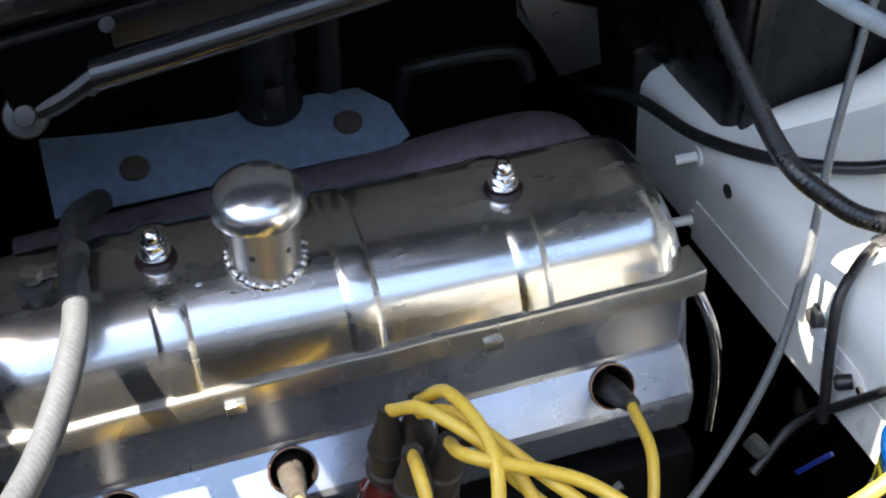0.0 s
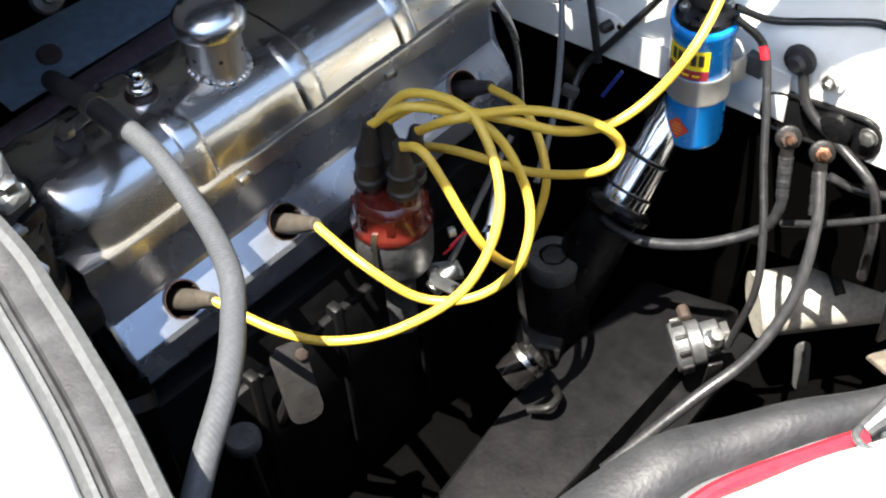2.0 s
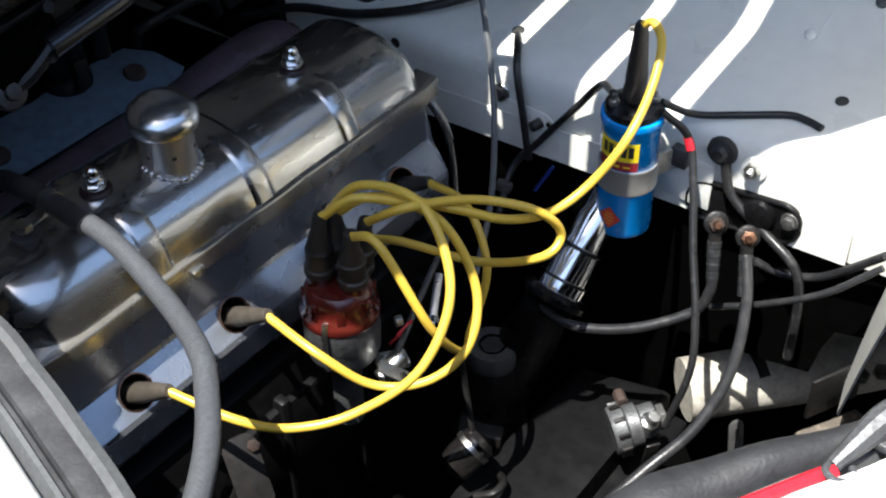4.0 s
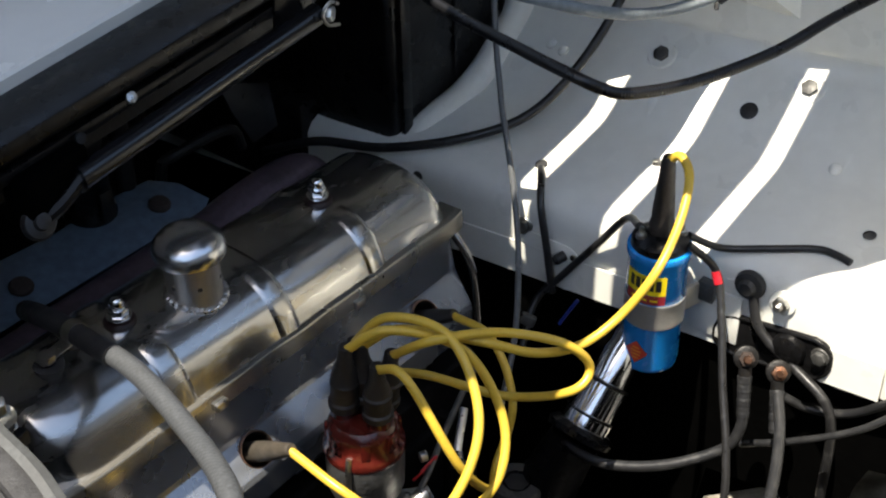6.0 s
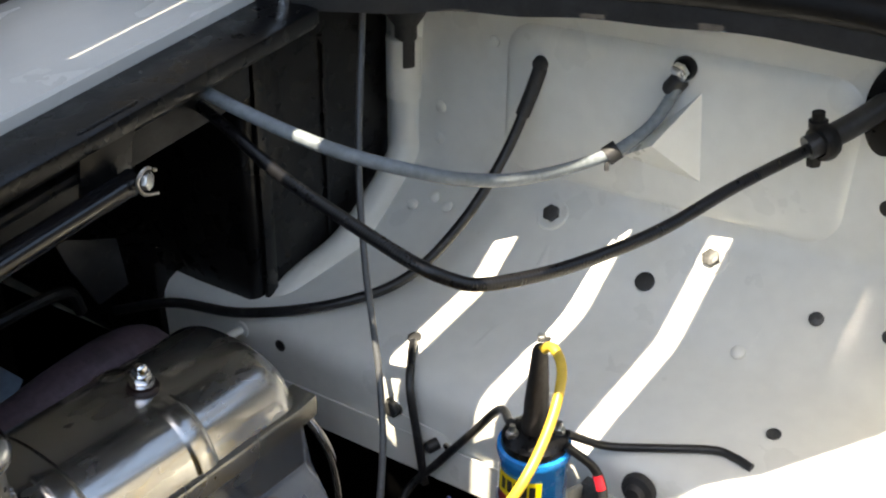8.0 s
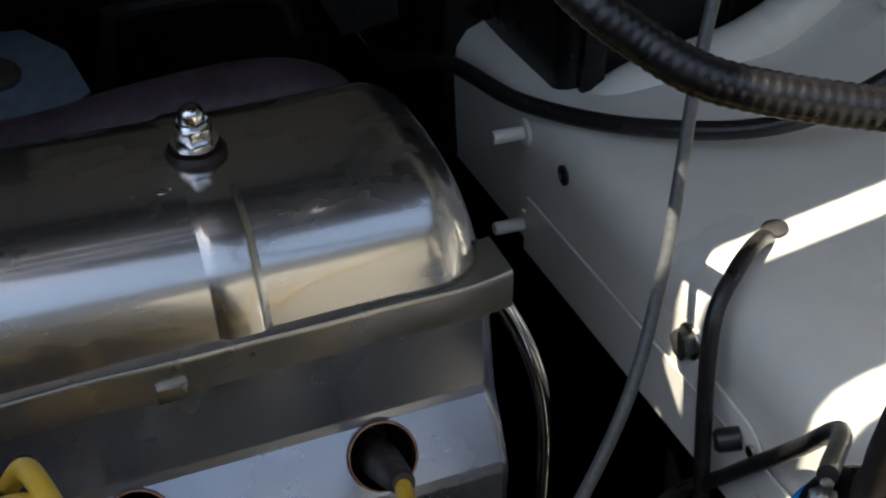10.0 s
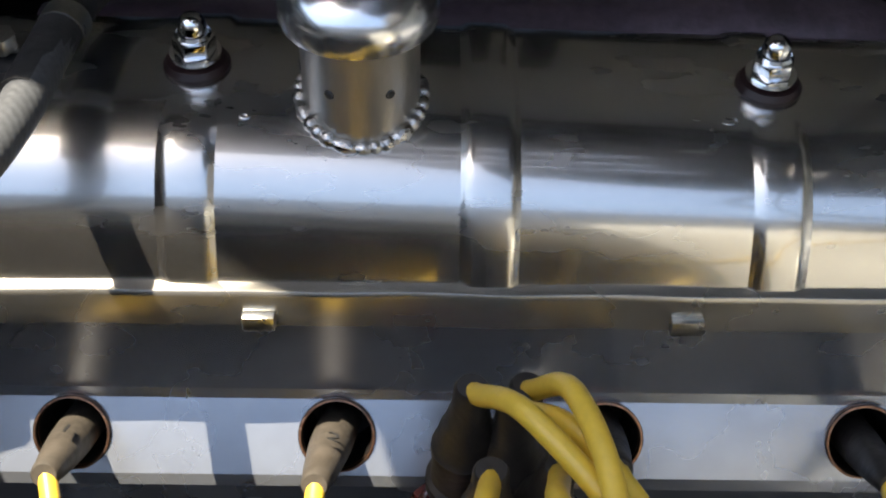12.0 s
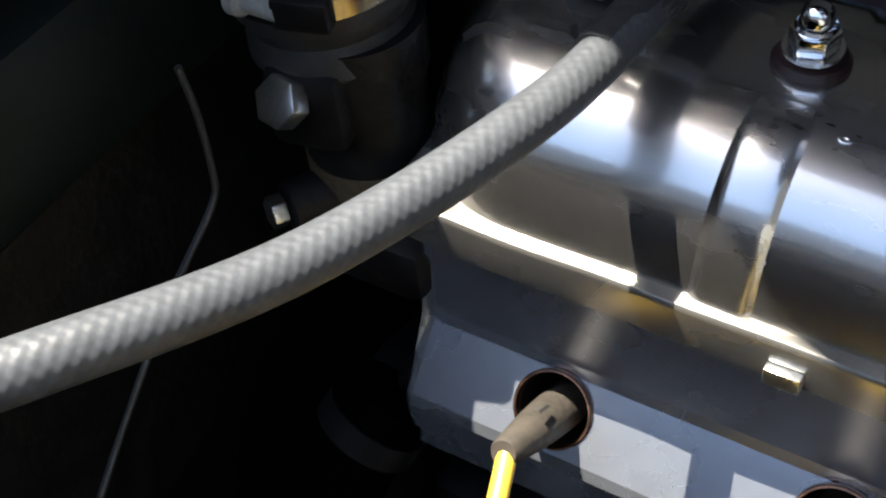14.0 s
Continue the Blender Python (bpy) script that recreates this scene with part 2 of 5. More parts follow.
def hexagon(r, h, m=Matrix(), bm=None):
    pts = [(r * math.cos(math.pi * k / 3), r * math.sin(math.pi * k / 3)) for k in range(6)]
    return prism(pts, h, m, r * 0.09, bm)


def spline(points, n=12):
    """A smooth line through the points."""
    P = [Vector(p) for p in points]
    P = [P[0] * 2 - P[1]] + P + [P[-1] * 2 - P[-2]]
    out = []
    for a, b, c, d in zip(P, P[1:], P[2:], P[3:]):
        for k in range(n):
            f = k / n
            out.append(0.5 * (2 * b + (c - a) * f + (2 * a - 5 * b + 4 * c - d) * f * f + (3 * b - a - 3 * c + d) * f ** 3))
    return out + [P[-2]]


def tube(points, radius, n=12, seg=12, raw=False, start=0.0, end=1.0, bm=None, ribs=0.0, pitch=0.004):
    """A tube along a smooth line, with its length and girth as UV in metres. ribs: height of rings along it."""
    line = [Vector(p) for p in points] if raw else spline(points, n)
    lengths = [0.0]
    for a, b in zip(line, line[1:]):
        lengths.append(lengths[-1] + (b - a).length)
    total = lengths[-1]
    if ribs:
        steps = max(8, int(total / pitch * 4))
    else:
        steps = len(line) - 1
    bm = bm or bmesh.new()
    uv = bm.loops.layers.uv.verify()
    rings, ups, prev = [], [], None
    for s in range(steps + 1):
        want = (start + (end - start) * s / steps) * total
        k = min(max(i for i, l in enumerate(lengths) if l <= want + 1e-9), len(line) - 2)
        f = (want - lengths[k]) / max(1e-9, lengths[k + 1] - lengths[k])
        here = line[k].lerp(line[k + 1], f)
        way = (line[min(k + 2, len(line) - 1)] - line[max(k - 1, 0)]).normalized()
        if prev is None:
            up = way.orthogonal().normalized()
        else:
            up = (prev - way * prev.dot(way)).normalized()
        prev = up
        side = way.cross(up)
        r = radius(want / total) if callable(radius) else radius
        if ribs:
            r += ribs * math.sin(2 * math.pi * want / pitch)
        rings.append((want, r, [bm.verts.new(here + (up * math.cos(a) + side * math.sin(a)) * r)
                                for a in (2 * math.pi * q / seg for q in range(seg))]))
    for (l0, r0, p), (l1, r1, q) in zip(rings, rings[1:]):
        for k in range(seg):
            j = (k + 1) % seg
            f = bm.faces.new((p[k], p[j], q[j], q[k]))
            g = 2 * math.pi * r0 / seg
            for lp, c in zip(f.loops, ((l0, k * g), (l0, (k + 1) * g), (l1, (k + 1) * g), (l1, k * g))):
                lp[uv].uv = c
    for r in (rings[0][2], rings[-1][2]):
        bm.faces.new(r)
    return bm


def sheet(rows, thick=0.0, bm=None):
    """A surface through rows of points; thick gives it depth along its normal."""
    bm = bm or bmesh.new()
    grid = [[bm.verts.new(p) for p in row] for row in rows]
    faces = []
    for a, b in zip(grid, grid[1:]):
        for k in range(len(a) - 1):
            faces.append(bm.faces.new((a[k], a[k + 1], b[k + 1], b[k])))
    bm.normal_update()
    if thick:
        bmesh.ops.recalc_face_normals(bm, faces=faces)
        bmesh.ops.solidify(bm, geom=faces, thickness=thick)
    return bm


def carve(ob, cutter):
    """Takes the cutter out of ob for good."""
    mod = ob.modifiers.new("cut", "BOOLEAN")
    mod.object, mod.operation, mod.solver = cutter, "DIFFERENCE", "EXACT"
    bpy.context.view_layer.update()
    me = bpy.data.meshes.new_from_object(ob.evaluated_get(bpy.context.evaluated_depsgraph_get()))
    ob.modifiers.clear()
    ob.data = me
    bpy.data.objects.remove(cutter)


def bolt(name, at, way, r, h, material, label, washer=0.0, group="", stud=0.0, washer_material=None):
    """A hexagon bolt or nut that sits on a surface, its head along way."""
    at, way = Vector(at), Vector(way).normalized()
    ob = thing(name, label, "bolt", group, at)
    m = frame_to(at, at + way)
    if washer:
        part("washer", lathe([(0, 0), (washer, 0), (washer, 0.0012), (washer * 0.95, 0.0018), (0, 0.0018)], m, 24), washer_material or ZINC, ob)
    part("head", hexagon(r, h, m @ Matrix.Translation((0, 0, 0.0015 if washer else 0))), material, ob)
    if stud:
        part("stud", lathe([(0, h), (r * 0.5, h), (r * 0.5, h + stud), (r * 0.4, h + stud + 0.001), (0, h + stud + 0.001)], m, 14), material, ob)
    return ob


LEAN = -0.09  # the body stands at a small lean to the engine


def lean(x, y, z):
    return Vector((x, y, z + LEAN * y))


# ---- ground and body ----
part("ground", sheet([[(x, y, -0.62) for x in (-60, -2, 0, 2, 60)] for y in (-60, -2, 0, 2, 60)]), ASPHALT)
tagged(bpy.data.objects["ground"], "dark asphalt ground under the car", "ground", kind="structure")

# firewall: low upright face, toe shelf, slope and upper panel
PROFILE = [(0.482, -0.034), (0.479, 0.035), (0.481, 0.05), (0.488, 0.06), (0.50, 0.065), (0.60, 0.081), (0.612, 0.084), (0.624, 0.091), (0.69, 0.142), (0.698, 0.15), (0.702, 0.16), (0.705, 0.30), (0.70, 0.40), (0.675, 0.412)]


ys = [0.62 - 0.02 * k for k in range(54)]
rows = []
for x, z in PROFILE:
    row = []
    for y in ys:
        row.append(lean(x, y, z))
    rows.append(row)
firewall = part("firewall", sheet(rows, -0.002), WHITE)
tagged(firewall, "white painted steel firewall with a stepped toe board", "firewall", kind="structure")

# the rim of the opening, from the far end of the cowl round the near wing to the nose
RIM = spline([(0.46, 0.30, 0.385), (0.50, 0.104, 0.392), (0.566, 0.019, 0.392), (0.61, -0.073, 0.396), (0.635, -0.20, 0.408), (0.642, -0.335, 0.414), (0.625, -0.422, 0.39),
              (0.545, -0.466, 0.337), (0.42, -0.507, 0.316), (0.28, -0.560, 0.303), (0.16, -0.578, 0.302), (0.100, -0.562, 0.303), (0.052, -0.543, 0.304), (-0.003, -0.505, 0.303),
              (-0.052, -0.474, 0.300), (-0.110, -0.462, 0.293), (-0.180, -0.468, 0.280), (-0.226, -0.440, 0.270), (-0.221, -0.380, 0.267), (-0.204, -0.325, 0.266), (-0.180, -0.250, 0.268),
              (-0.162, -0.178, 0.270), (-0.152, -0.125, 0.274), (-0.14, 0.02, 0.285), (-0.13, 0.2, 0.29)], 8)


def outward(k):
    a, b = RIM[max(0, k - 1)], RIM[min(len(RIM) - 1, k + 1)]
    w = (b - a)
    return Vector((-w.y, w.x, 0)).normalized()


def rim_scale(k):
    """The edging is narrow along the wing and widens into the corner by the nose."""
    steps = [(0, 0.82), (66, 0.82), (88, 0.45), (98, 0.45), (120, 0.95), (132, 1.0), (148, 0.73), (400, 0.73)]
    for (a, u), (b, v) in zip(steps, steps[1:]):
        if k <= b:
            return u + (v - u) * (k - a) / (b - a)


def rim_strip(name, offsets, material, label, k0=0, k1=None, category="", kind="structure"):
    """A strip swept along the rim: offsets are (outward, up) pairs across it."""
    ks = range(k0, k1 or len(RIM))
    rows = [[RIM[k] + outward(k) * o * rim_scale(k) + Vector((0, 0, u + (0.0012 * math.sin(k * 0.8) if u else 0))) for k in ks] for o, u in offsets]
    ob = part(name, sheet(rows), material)
    return tagged(ob, label, category, kind=kind)


NEAR = 8 * 8 + 4
CORNER = 8 * 16 + 4
rim_strip("cowl_and_wing_skin", [(0.0375, -0.004), (0.040, 0.004), (0.046, 0.009), (0.06, 0.012), (0.12, 0.010), (0.25, -0.02), (0.42, -0.12), (0.52, -0.30), (0.53, -0.60)], SKIN, "white glossy outer body panel round the bonnet opening")
rim_strip("gutter", [(-0.014, -0.03), (-0.0138, -0.004), (-0.011, 0.004), (-0.005, 0.0075), (0.003, 0.0088), (0.011, 0.0080), (0.018, 0.0050), (0.0222, 0.0005), (0.026, 0.002)], SEAL, "smooth dark rubber seal along the wing edge", 0, CORNER)
rim_strip("nose_channel", [(-0.014, -0.03), (-0.0125, -0.004), (-0.009, 0.0015), (0.0, 0.0015), (0.004, 0.0022), (0.013, 0.0026), (0.0185, 0.0018), (0.0205, -0.001), (0.023, 0.002), (0.026, 0.002)], DUSTY, "dusty dark rubber channel edging the nose", CORNER - 1)
rim_strip("channel_lip", [(0.0255, 0.001), (0.0275, 0.0045), (0.031, 0.0040), (0.0380, -0.005)], EDGE, "pale weathered lip of the bonnet channel")
rim_strip("nose_lip", [(-0.013, -0.02), (-0.011, 0.0035), (-0.004, 0.0065), (0.002, 0.0048)], EDGE, "pale weathered inner lip along the nose", CORNER - 4)
seal = part("bonnet_seal", tube([p + outward(k) * -0.004 for k, p in enumerate(RIM)][: NEAR + 1], 0.0150, raw=True, seg=12), SATIN)
tagged(seal, "black rubber seal round the cowl opening", "seal")
piping = part("red_piping", tube([RIM[k] + outward(k) * 0.0345 * rim_scale(k) + Vector((0, 0, 0.0035)) for k in range(8 * 12 + 5, CORNER)], 0.0042, raw=True, seg=10), RED)
tagged(piping, "bright red rubber piping along the wing edge", "piping")

# bonnet catch on the wing edge
k = 8 * 12 + 5
p, o = RIM[k], outward(k)
catch = thing("bonnet_catch", "worn grey metal bonnet catch on the wing edge", "catch", at=p + o * 0.02)
t = (RIM[k + 1] - RIM[k]).normalized()
up = Vector((0, 0, 1))
part("lever", tube([p + o * 0.016 + up * 0.006, p + o * 0.012 - t * 0.012 + up * 0.011, p + o * 0.006 - t * 0.030 + up * 0.016, p + o * 0.002 - t * 0.055 + up * 0.018], lambda u: 0.0036 + 0.0046 * math.sin(min(1.0, u * 1.2) * math.pi * 0.5), 8, 10), CASTING, catch)
part("hook", tube([p + o * 0.014 + up * 0.006, p + o * 0.019 + t * 0.006 + up * 0.008, p + o * 0.026 + t * 0.004 + up * 0.008, p + o * 0.027 - t * 0.005 + up * 0.007, p + o * 0.020 - t * 0.007 + up * 0.006], 0.0019, 8, 8), CASTING, catch)
part("base", box(0.026, 0.016, 0.005, Matrix.Translation(p + o * 0.012 - t * 0.035 + up * 0.009), 0.0015), CASTING, catch)


# ---- firewall details ----
def on_wall(name, at, way, profile, material, label, category, seg=24):
    """A small turned piece seated on the firewall."""
    at = Vector(at)
    ob = part(name, lathe(profile, frame_to(at, at + Vector(way)), seg), material)
    return tagged(ob, label, category)


FACE, SLOPE, SHELF = Vector((-1, 0, 0)), Vector((-0.61, 0.05, 0.79)), Vector((-0.16, 0.09, 0.98))
# pressed panel with rounded corners
def rounded(y0, y1, z0, z1, r, n=6):
    out = []
    for cy, cz, a0 in ((y1 - r, z1 - r, 0), (y0 + r, z1 - r, 90), (y0 + r, z0 + r, 180), (y1 - r, z0 + r, 270)):
        for k in range(n + 1):
            a = radians(a0 + 90 * k / n)
            out.append((cy + r * math.cos(a), cz + r * math.sin(a)))
    return out


bm = bmesh.new()
rings = []
for grow, x in ((0.004, 0.7046), (0.0015, 0.7022), (-0.003, 0.7002), (-0.008, 0.6996)):
    rings.append([bm.verts.new(lean(x, y, z)) for y, z in rounded(-0.29 - grow, 0.036 + grow, 0.163 - grow, 0.305 + grow, 0.03)])
for a, b in zip(rings, rings[1:]):
    for k in range(len(a)):
        bm.faces.new((a[k], a[(k + 1) % len(a)], b[(k + 1) % len(a)], b[k]))
bm.faces.new(rings[-1])
pressed = part("pressed_panel", bm, WHITE, firewall, smooth=80)
bm = bmesh.new()
va, vb, vc, vt = (bm.verts.new(p) for p in ((0.700, -0.090, 0.210), (0.700, -0.167, 0.209), (0.700, -0.159, 0.291), (0.669, -0.133, 0.245)))
for f in ((va, vb, vt), (vb, vc, vt), (vc, va, vt)):
    bm.faces.new(f)
part("gusset", bm, WHITE, firewall)


def bead(points, r):
    """A pressed bead that follows the wall."""
    sink = r * 0.62 if r < 0.01 else 0.0
    return part("bead", tube([(x + sink * 0.45, y, z - sink * 0.85) for x, y, z in points], (lambda u: r * (0.72 + 0.28 * min(1.0, u / 0.2, (1 - u) / 0.2))) if r < 0.01 else r, 10, 16), WHITE, firewall)


bead([(0.500, -0.050, 0.066), (0.56, -0.052, 0.076), (0.612, -0.053, 0.084), (0.640, -0.050, 0.1055), (0.672, -0.043, 0.1295)], 0.0085)
bead([(0.515, -0.256, 0.085), (0.57, -0.258, 0.094), (0.614, -0.260, 0.1045), (0.648, -0.264, 0.132)], 0.0085)
bead([(0.704, 0.150, 0.36), (0.704, 0.158, 0.24), (0.704, 0.159, 0.16), (0.690, 0.156, 0.128), (0.640, 0.156, 0.088), (0.60, 0.160, 0.064), (0.555, 0.165, 0.052), (0.528, 0.167, 0.042), (0.505, 0.168, 0.022)], 0.017)

for at, way in (((0.680, -0.034, 0.138), SLOPE), ((0.680, -0.196, 0.152), SLOPE)):
    part("bolt_pad", lathe([(0.016, -0.001), (0.0145, 0.0016), (0, 0.0018)], frame_to(at, Vector(at) + way), 28), WHITE, firewall)
    bolt("panel_bolt", Vector(at) + way * 0.0018, way, 0.0085, 0.005, LEAD, "dull hexagon bolt in the firewall", 0, "firewall bolts")
on_wall("wall_hole", (0.650, -0.150, 0.1265), SLOPE, [(0.0088, -0.001), (0.0088, 0.0010), (0.0080, 0.0014), (0, 0.0013)], INK, "dark open hole in the sloping panel", "hole")
on_wall("wall_hole", (0.7035, -0.326, 0.238), FACE, [(0.0072, -0.0005), (0.0072, 0.0010), (0.0064, 0.0014), (0, 0.0013)], INK, "dark open hole in the upper panel", "hole")
for at, way, m in (((0.659, -0.301, 0.1465), SLOPE, LEAD), ((0.661, -0.360, 0.1535), SLOPE, LEAD), ((0.7035, 0.115, 0.196), FACE, WHITE), ((0.7035, 0.116, 0.162), FACE, WHITE), ((0.622, -0.255, 0.114), SLOPE, WHITE)):
    on_wall("blanking_plug", at, way, [(0.0062, 0), (0.0060, 0.0016), (0.0042, 0.0028), (0, 0.0032)], m, "small domed blanking plug in the firewall", "plug")
for at, way in (((0.7035, 0.054, 0.317), FACE), ((0.7035, 0.054, 0.280), FACE), ((0.656, 0.113, 0.108), SLOPE), ((0.667, 0.094, 0.118), SLOPE), ((0.663, 0.076, 0.116), SLOPE)):
    on_wall("rivet", at, way, [(0.0060, 0), (0.0052, 0.0022), (0.003, 0.0034), (0, 0.0037)], WHITE, "white painted rivet head", "rivet", 16)
on_wall("wall_hole", (0.556, -0.319, 0.1035), SHELF, [(0.0058, 0), (0.0058, 0.0010), (0.0048, 0.0011), (0.0044, 0.0002), (0, 0.0002)], LEAD, "small grey plugged hole on the shelf", "hole")
on_wall("wire_grommet", (0.524, 0.005, 0.0685), SHELF, [(0.0066, -0.001), (0.0062, 0.0018), (0.0045, 0.0024), (0, 0.0024)], RUBBER, "black rubber wire grommet on the shelf", "grommet")
slot = part("slot", box(0.008, 0.011, 0.0012, pose(0.572, -0.100, 0.0862, 0, -9, 20), 0.0004), INK, firewall)
part("slot_tab", box(0.006, 0.007, 0.0022, pose(0.5735, -0.096, 0.0873, 0, -9, 20), 0.0006), ZINC, firewall)
# upright face: bolts, grommet, studs
bolt("panel_bolt", (0.479, -0.008, 0.026), FACE, 0.0080, 0.006, LEAD, "dull hexagon bolt on the low face", 0.0095, "firewall bolts")
bolt("panel_bolt", (0.479, -0.282, 0.060), FACE, 0.0075, 0.006, ZINC, "zinc bolt and nut on a white painted round pad", 0.0125, "firewall bolts", 0.006, WHITE)
bolt("panel_bolt", (0.476, -0.211, 0.046), FACE, 0.0065, 0.005, ZINC, "bolt of the coil bracket", 0.008, "firewall bolts")
for at in ((0.479, 0.179, 0.027), (0.479, 0.173, -0.033)):
    on_wall("stud", at, (-1, 0, 0.05), [(0.0085, 0), (0.0080, 0.002), (0.0040, 0.0025), (0.0040, 0.019), (0.0034, 0.0205), (0, 0.0205)], WHITE, "white painted stud standing out of the firewall", "stud", 16)
part("small_hole", lathe([(0.0058, 0), (0.0058, 0.0012), (0.0045, 0.0014), (0.004, 0.0003), (0, 0.0003)], frame_to((0.479, 0.129, 0.030), (0.4, 0.129, 0.030)), 16), INK, firewall)
on_wall("cable_grommet", (0.479, -0.251, 0.066), FACE, [(0.0135, -0.001), (0.0145, 0.002), (0.0135, 0.006), (0.0085, 0.008), (0.006, 0.012), (0, 0.012)], RUBBER, "black rubber cable grommet", "grommet", 28)
part("seam_flange", sheet([[lean(0.4782, 0.17 - 0.05 * k, z) for k in range(12)] for z in (0.004, -0.034)], 0.0016), WHITE, firewall)
part("patch_plate", prism(rounded(-0.075, 0.005, -0.03, 0.022, 0.016), 0.0016, Matrix(((0, 0, -1, 0.4788), (1, 0, 0, 0), (0, 1, 0, 0.0), (0, 0, 0, 1))), 0.0004), WHITE, firewall)
clipb = thing("wire_clip", "black wire clip with a brass screw", "clip", at=(0.476, -0.057, 0.011))
part("barrel", lathe([(0, 0), (0.0055, 0), (0.0055, 0.010), (0.004, 0.012), (0, 0.012)], frame_to((0.4775, -0.057, 0.011), (0.45, -0.045, 0.004)), 16), WIRE, clipb)
part("screw", lathe([(0, 0), (0.0032, 0), (0.003, 0.002), (0, 0.0026)], frame_to((0.4762, -0.068, 0.014), (0.44, -0.068, 0.014)), 12), BRASS, clipb)
# black column plate below the face
plate = thing("column_plate", "black oval steel plate bolted below the firewall", "plate", at=(0.478, -0.28, 0.0))
Mx = Matrix(((0, 0, -1, 0.4785), (1, 0, 0, 0), (0, 1, 0, 0), (0, 0, 0, 1)))
part("plate", prism([(y, z + LEAN * (y + 0.28) * 1.6) for y, z in rounded(-0.336, -0.222, -0.012, 0.034, 0.020)], 0.003, Mx, 0.0008), BLACK, plate)
part("rim", tube([(0.476, y, z + LEAN * (y + 0.28) * 1.6) for y, z in rounded(-0.334, -0.224, -0.010, 0.032, 0.018)] + [(0.476, -0.224, 0.014 + LEAN * 0.056 * 1.6)], 0.0025, raw=True, seg=8), BLACK, plate)
part("boss", lathe([(0.016, 0), (0.015, 0.008), (0.009, 0.011), (0, 0.011)], frame_to((0.476, -0.296, 0.018), (0.4, -0.296, 0.018)), 24), BLACK, plate)
bolt("plate_bolt", (0.4745, -0.325, 0.024), FACE, 0.0066, 0.005, LEAD, "dull bolt of the column plate", 0.0085, "", 0.0, LEAD)
# steering column stub high on the wall
stub = thing("column_stub", "black column stub with an oval flange and clamp", "steering column", at=(0.704, -0.31, 0.323))
part("flange", lathe([(0, 0), (0.020, 0), (0.0195, 0.003), (0.014, 0.005), (0, 0.005)], frame_to((0.7035, -0.312, 0.318), (0.6, -0.312, 0.318)) @ Matrix.Diagonal((1.0, 1.9, 1, 1)), 32), BLACK, stub)
part("pipe", tube([(0.703, -0.310, 0.326), (0.682, -0.294, 0.310), (0.650, -0.272, 0.295)], 0.0095, 6, 16), CABLE, stub)
ring = part("clamp", lathe([(0.0100, -0.006), (0.0135, -0.006), (0.0150, -0.002), (0.0150, 0.002), (0.0135, 0.006), (0.0100, 0.006)], frame_to((0.660, -0.280, 0.299), (0.632, -0.268, 0.294)), 28), SATIN, stub, "black clamp ring")
part("screw", lathe([(0, 0), (0.0075, 0), (0.0075, 0.005), (0.005, 0.006), (0.005, 0.012), (0, 0.012)], frame_to((0.660, -0.274, 0.310), (0.658, -0.271, 0.338)), 16), SATIN, ring)
part("nut", hexagon(0.006, 0.008, frame_to((0.659, -0.275, 0.286), (0.660, -0.279, 0.25))), SATIN, ring)
fit = thing("hose_fitting", "black hose fitting with a bright nut on the pressed panel", "fitting", at=(0.70, -0.142, 0.308))
part("socket", lathe([(0.0100, 0), (0.0105, 0.004), (0.0090, 0.008), (0, 0.008)], frame_to((0.6995, -0.142, 0.309), (0.6, -0.142, 0.309)), 24), BLACK, fit)
part("nut", hexagon(0.0085, 0.006, frame_to((0.692, -0.142, 0.309), (0.6, -0.12, 0.27))), CHROME, fit)
part("collar", lathe([(0.0065, 0), (0.0085, 0.003), (0.0085, 0.016), (0.007, 0.019)], frame_to((0.699, -0.140, 0.300), (0.690, -0.108, 0.25)), 20), RUBBER, fit)
clampg = thing("hose_clamp", "black hose clamp with a small screw", "clamp", at=(0.65, -0.05, 0.2))
part("band", lathe([(0.0066, -0.006), (0.0085, -0.006), (0.0085, 0.006), (0.0066, 0.006)], frame_to((0.657, -0.103, 0.234), (0.678, -0.119, 0.250)), 20), RUBBER, clampg)
part("ear", box(0.016, 0.004, 0.008, pose(0.653, -0.101, 0.223, 0, 20, 30), 0.001), RUBBER, clampg)
on_wall("cable_end", (0.7035, 0.0, 0.274), FACE, [(0.0075, 0), (0.0075, 0.004), (0.006, 0.010), (0, 0.012)], RUBBER, "black rubber cable end in the upper panel", "grommet", 20)
boot_c = part("cable_sleeve", tube([(0.699, 0.0, 0.270), (0.690, 0.002, 0.250), (0.680, 0.005, 0.228)], 0.0068, 6, 12), RUBBER)
tagged(boot_c, "black rubber sleeve on the drooping cable", "sleeve")

# inner wing beside the firewall, and the panel under the cowl
rows = []
for y, x0 in ((-0.385, 0.706), (-0.405, 0.702), (-0.425, 0.69), (-0.436, 0.665), (-0.447, 0.62), (-0.458, 0.55), (-0.472, 0.47), (-0.483, 0.43), (-0.492, 0.39), (-0.500, 0.355), (-0.508, 0.32), (-0.517, 0.285)):
    low = -0.117 if x0 > 0.42 else -0.117 + (0.43 - x0) * 2.8
    top = 0.42 if x0 > 0.6 else 0.32
    row = []
    for q in range(7):
        z = top + (low - top) * q / 6
        f = 0.014 * min(1.0, max(0.0, (0.32 - z) / 0.06)) + 0.045 * min(1.0, max(0.0, (0.32 - z) / 0.42))
        row.append((x0 - 0.1 * f, y + f, z))
    rows.append(row)
tagged(part("inner_wing", sheet(rows, 0.002), WHITE), "white painted inner wing panel", "inner wing", kind="structure")
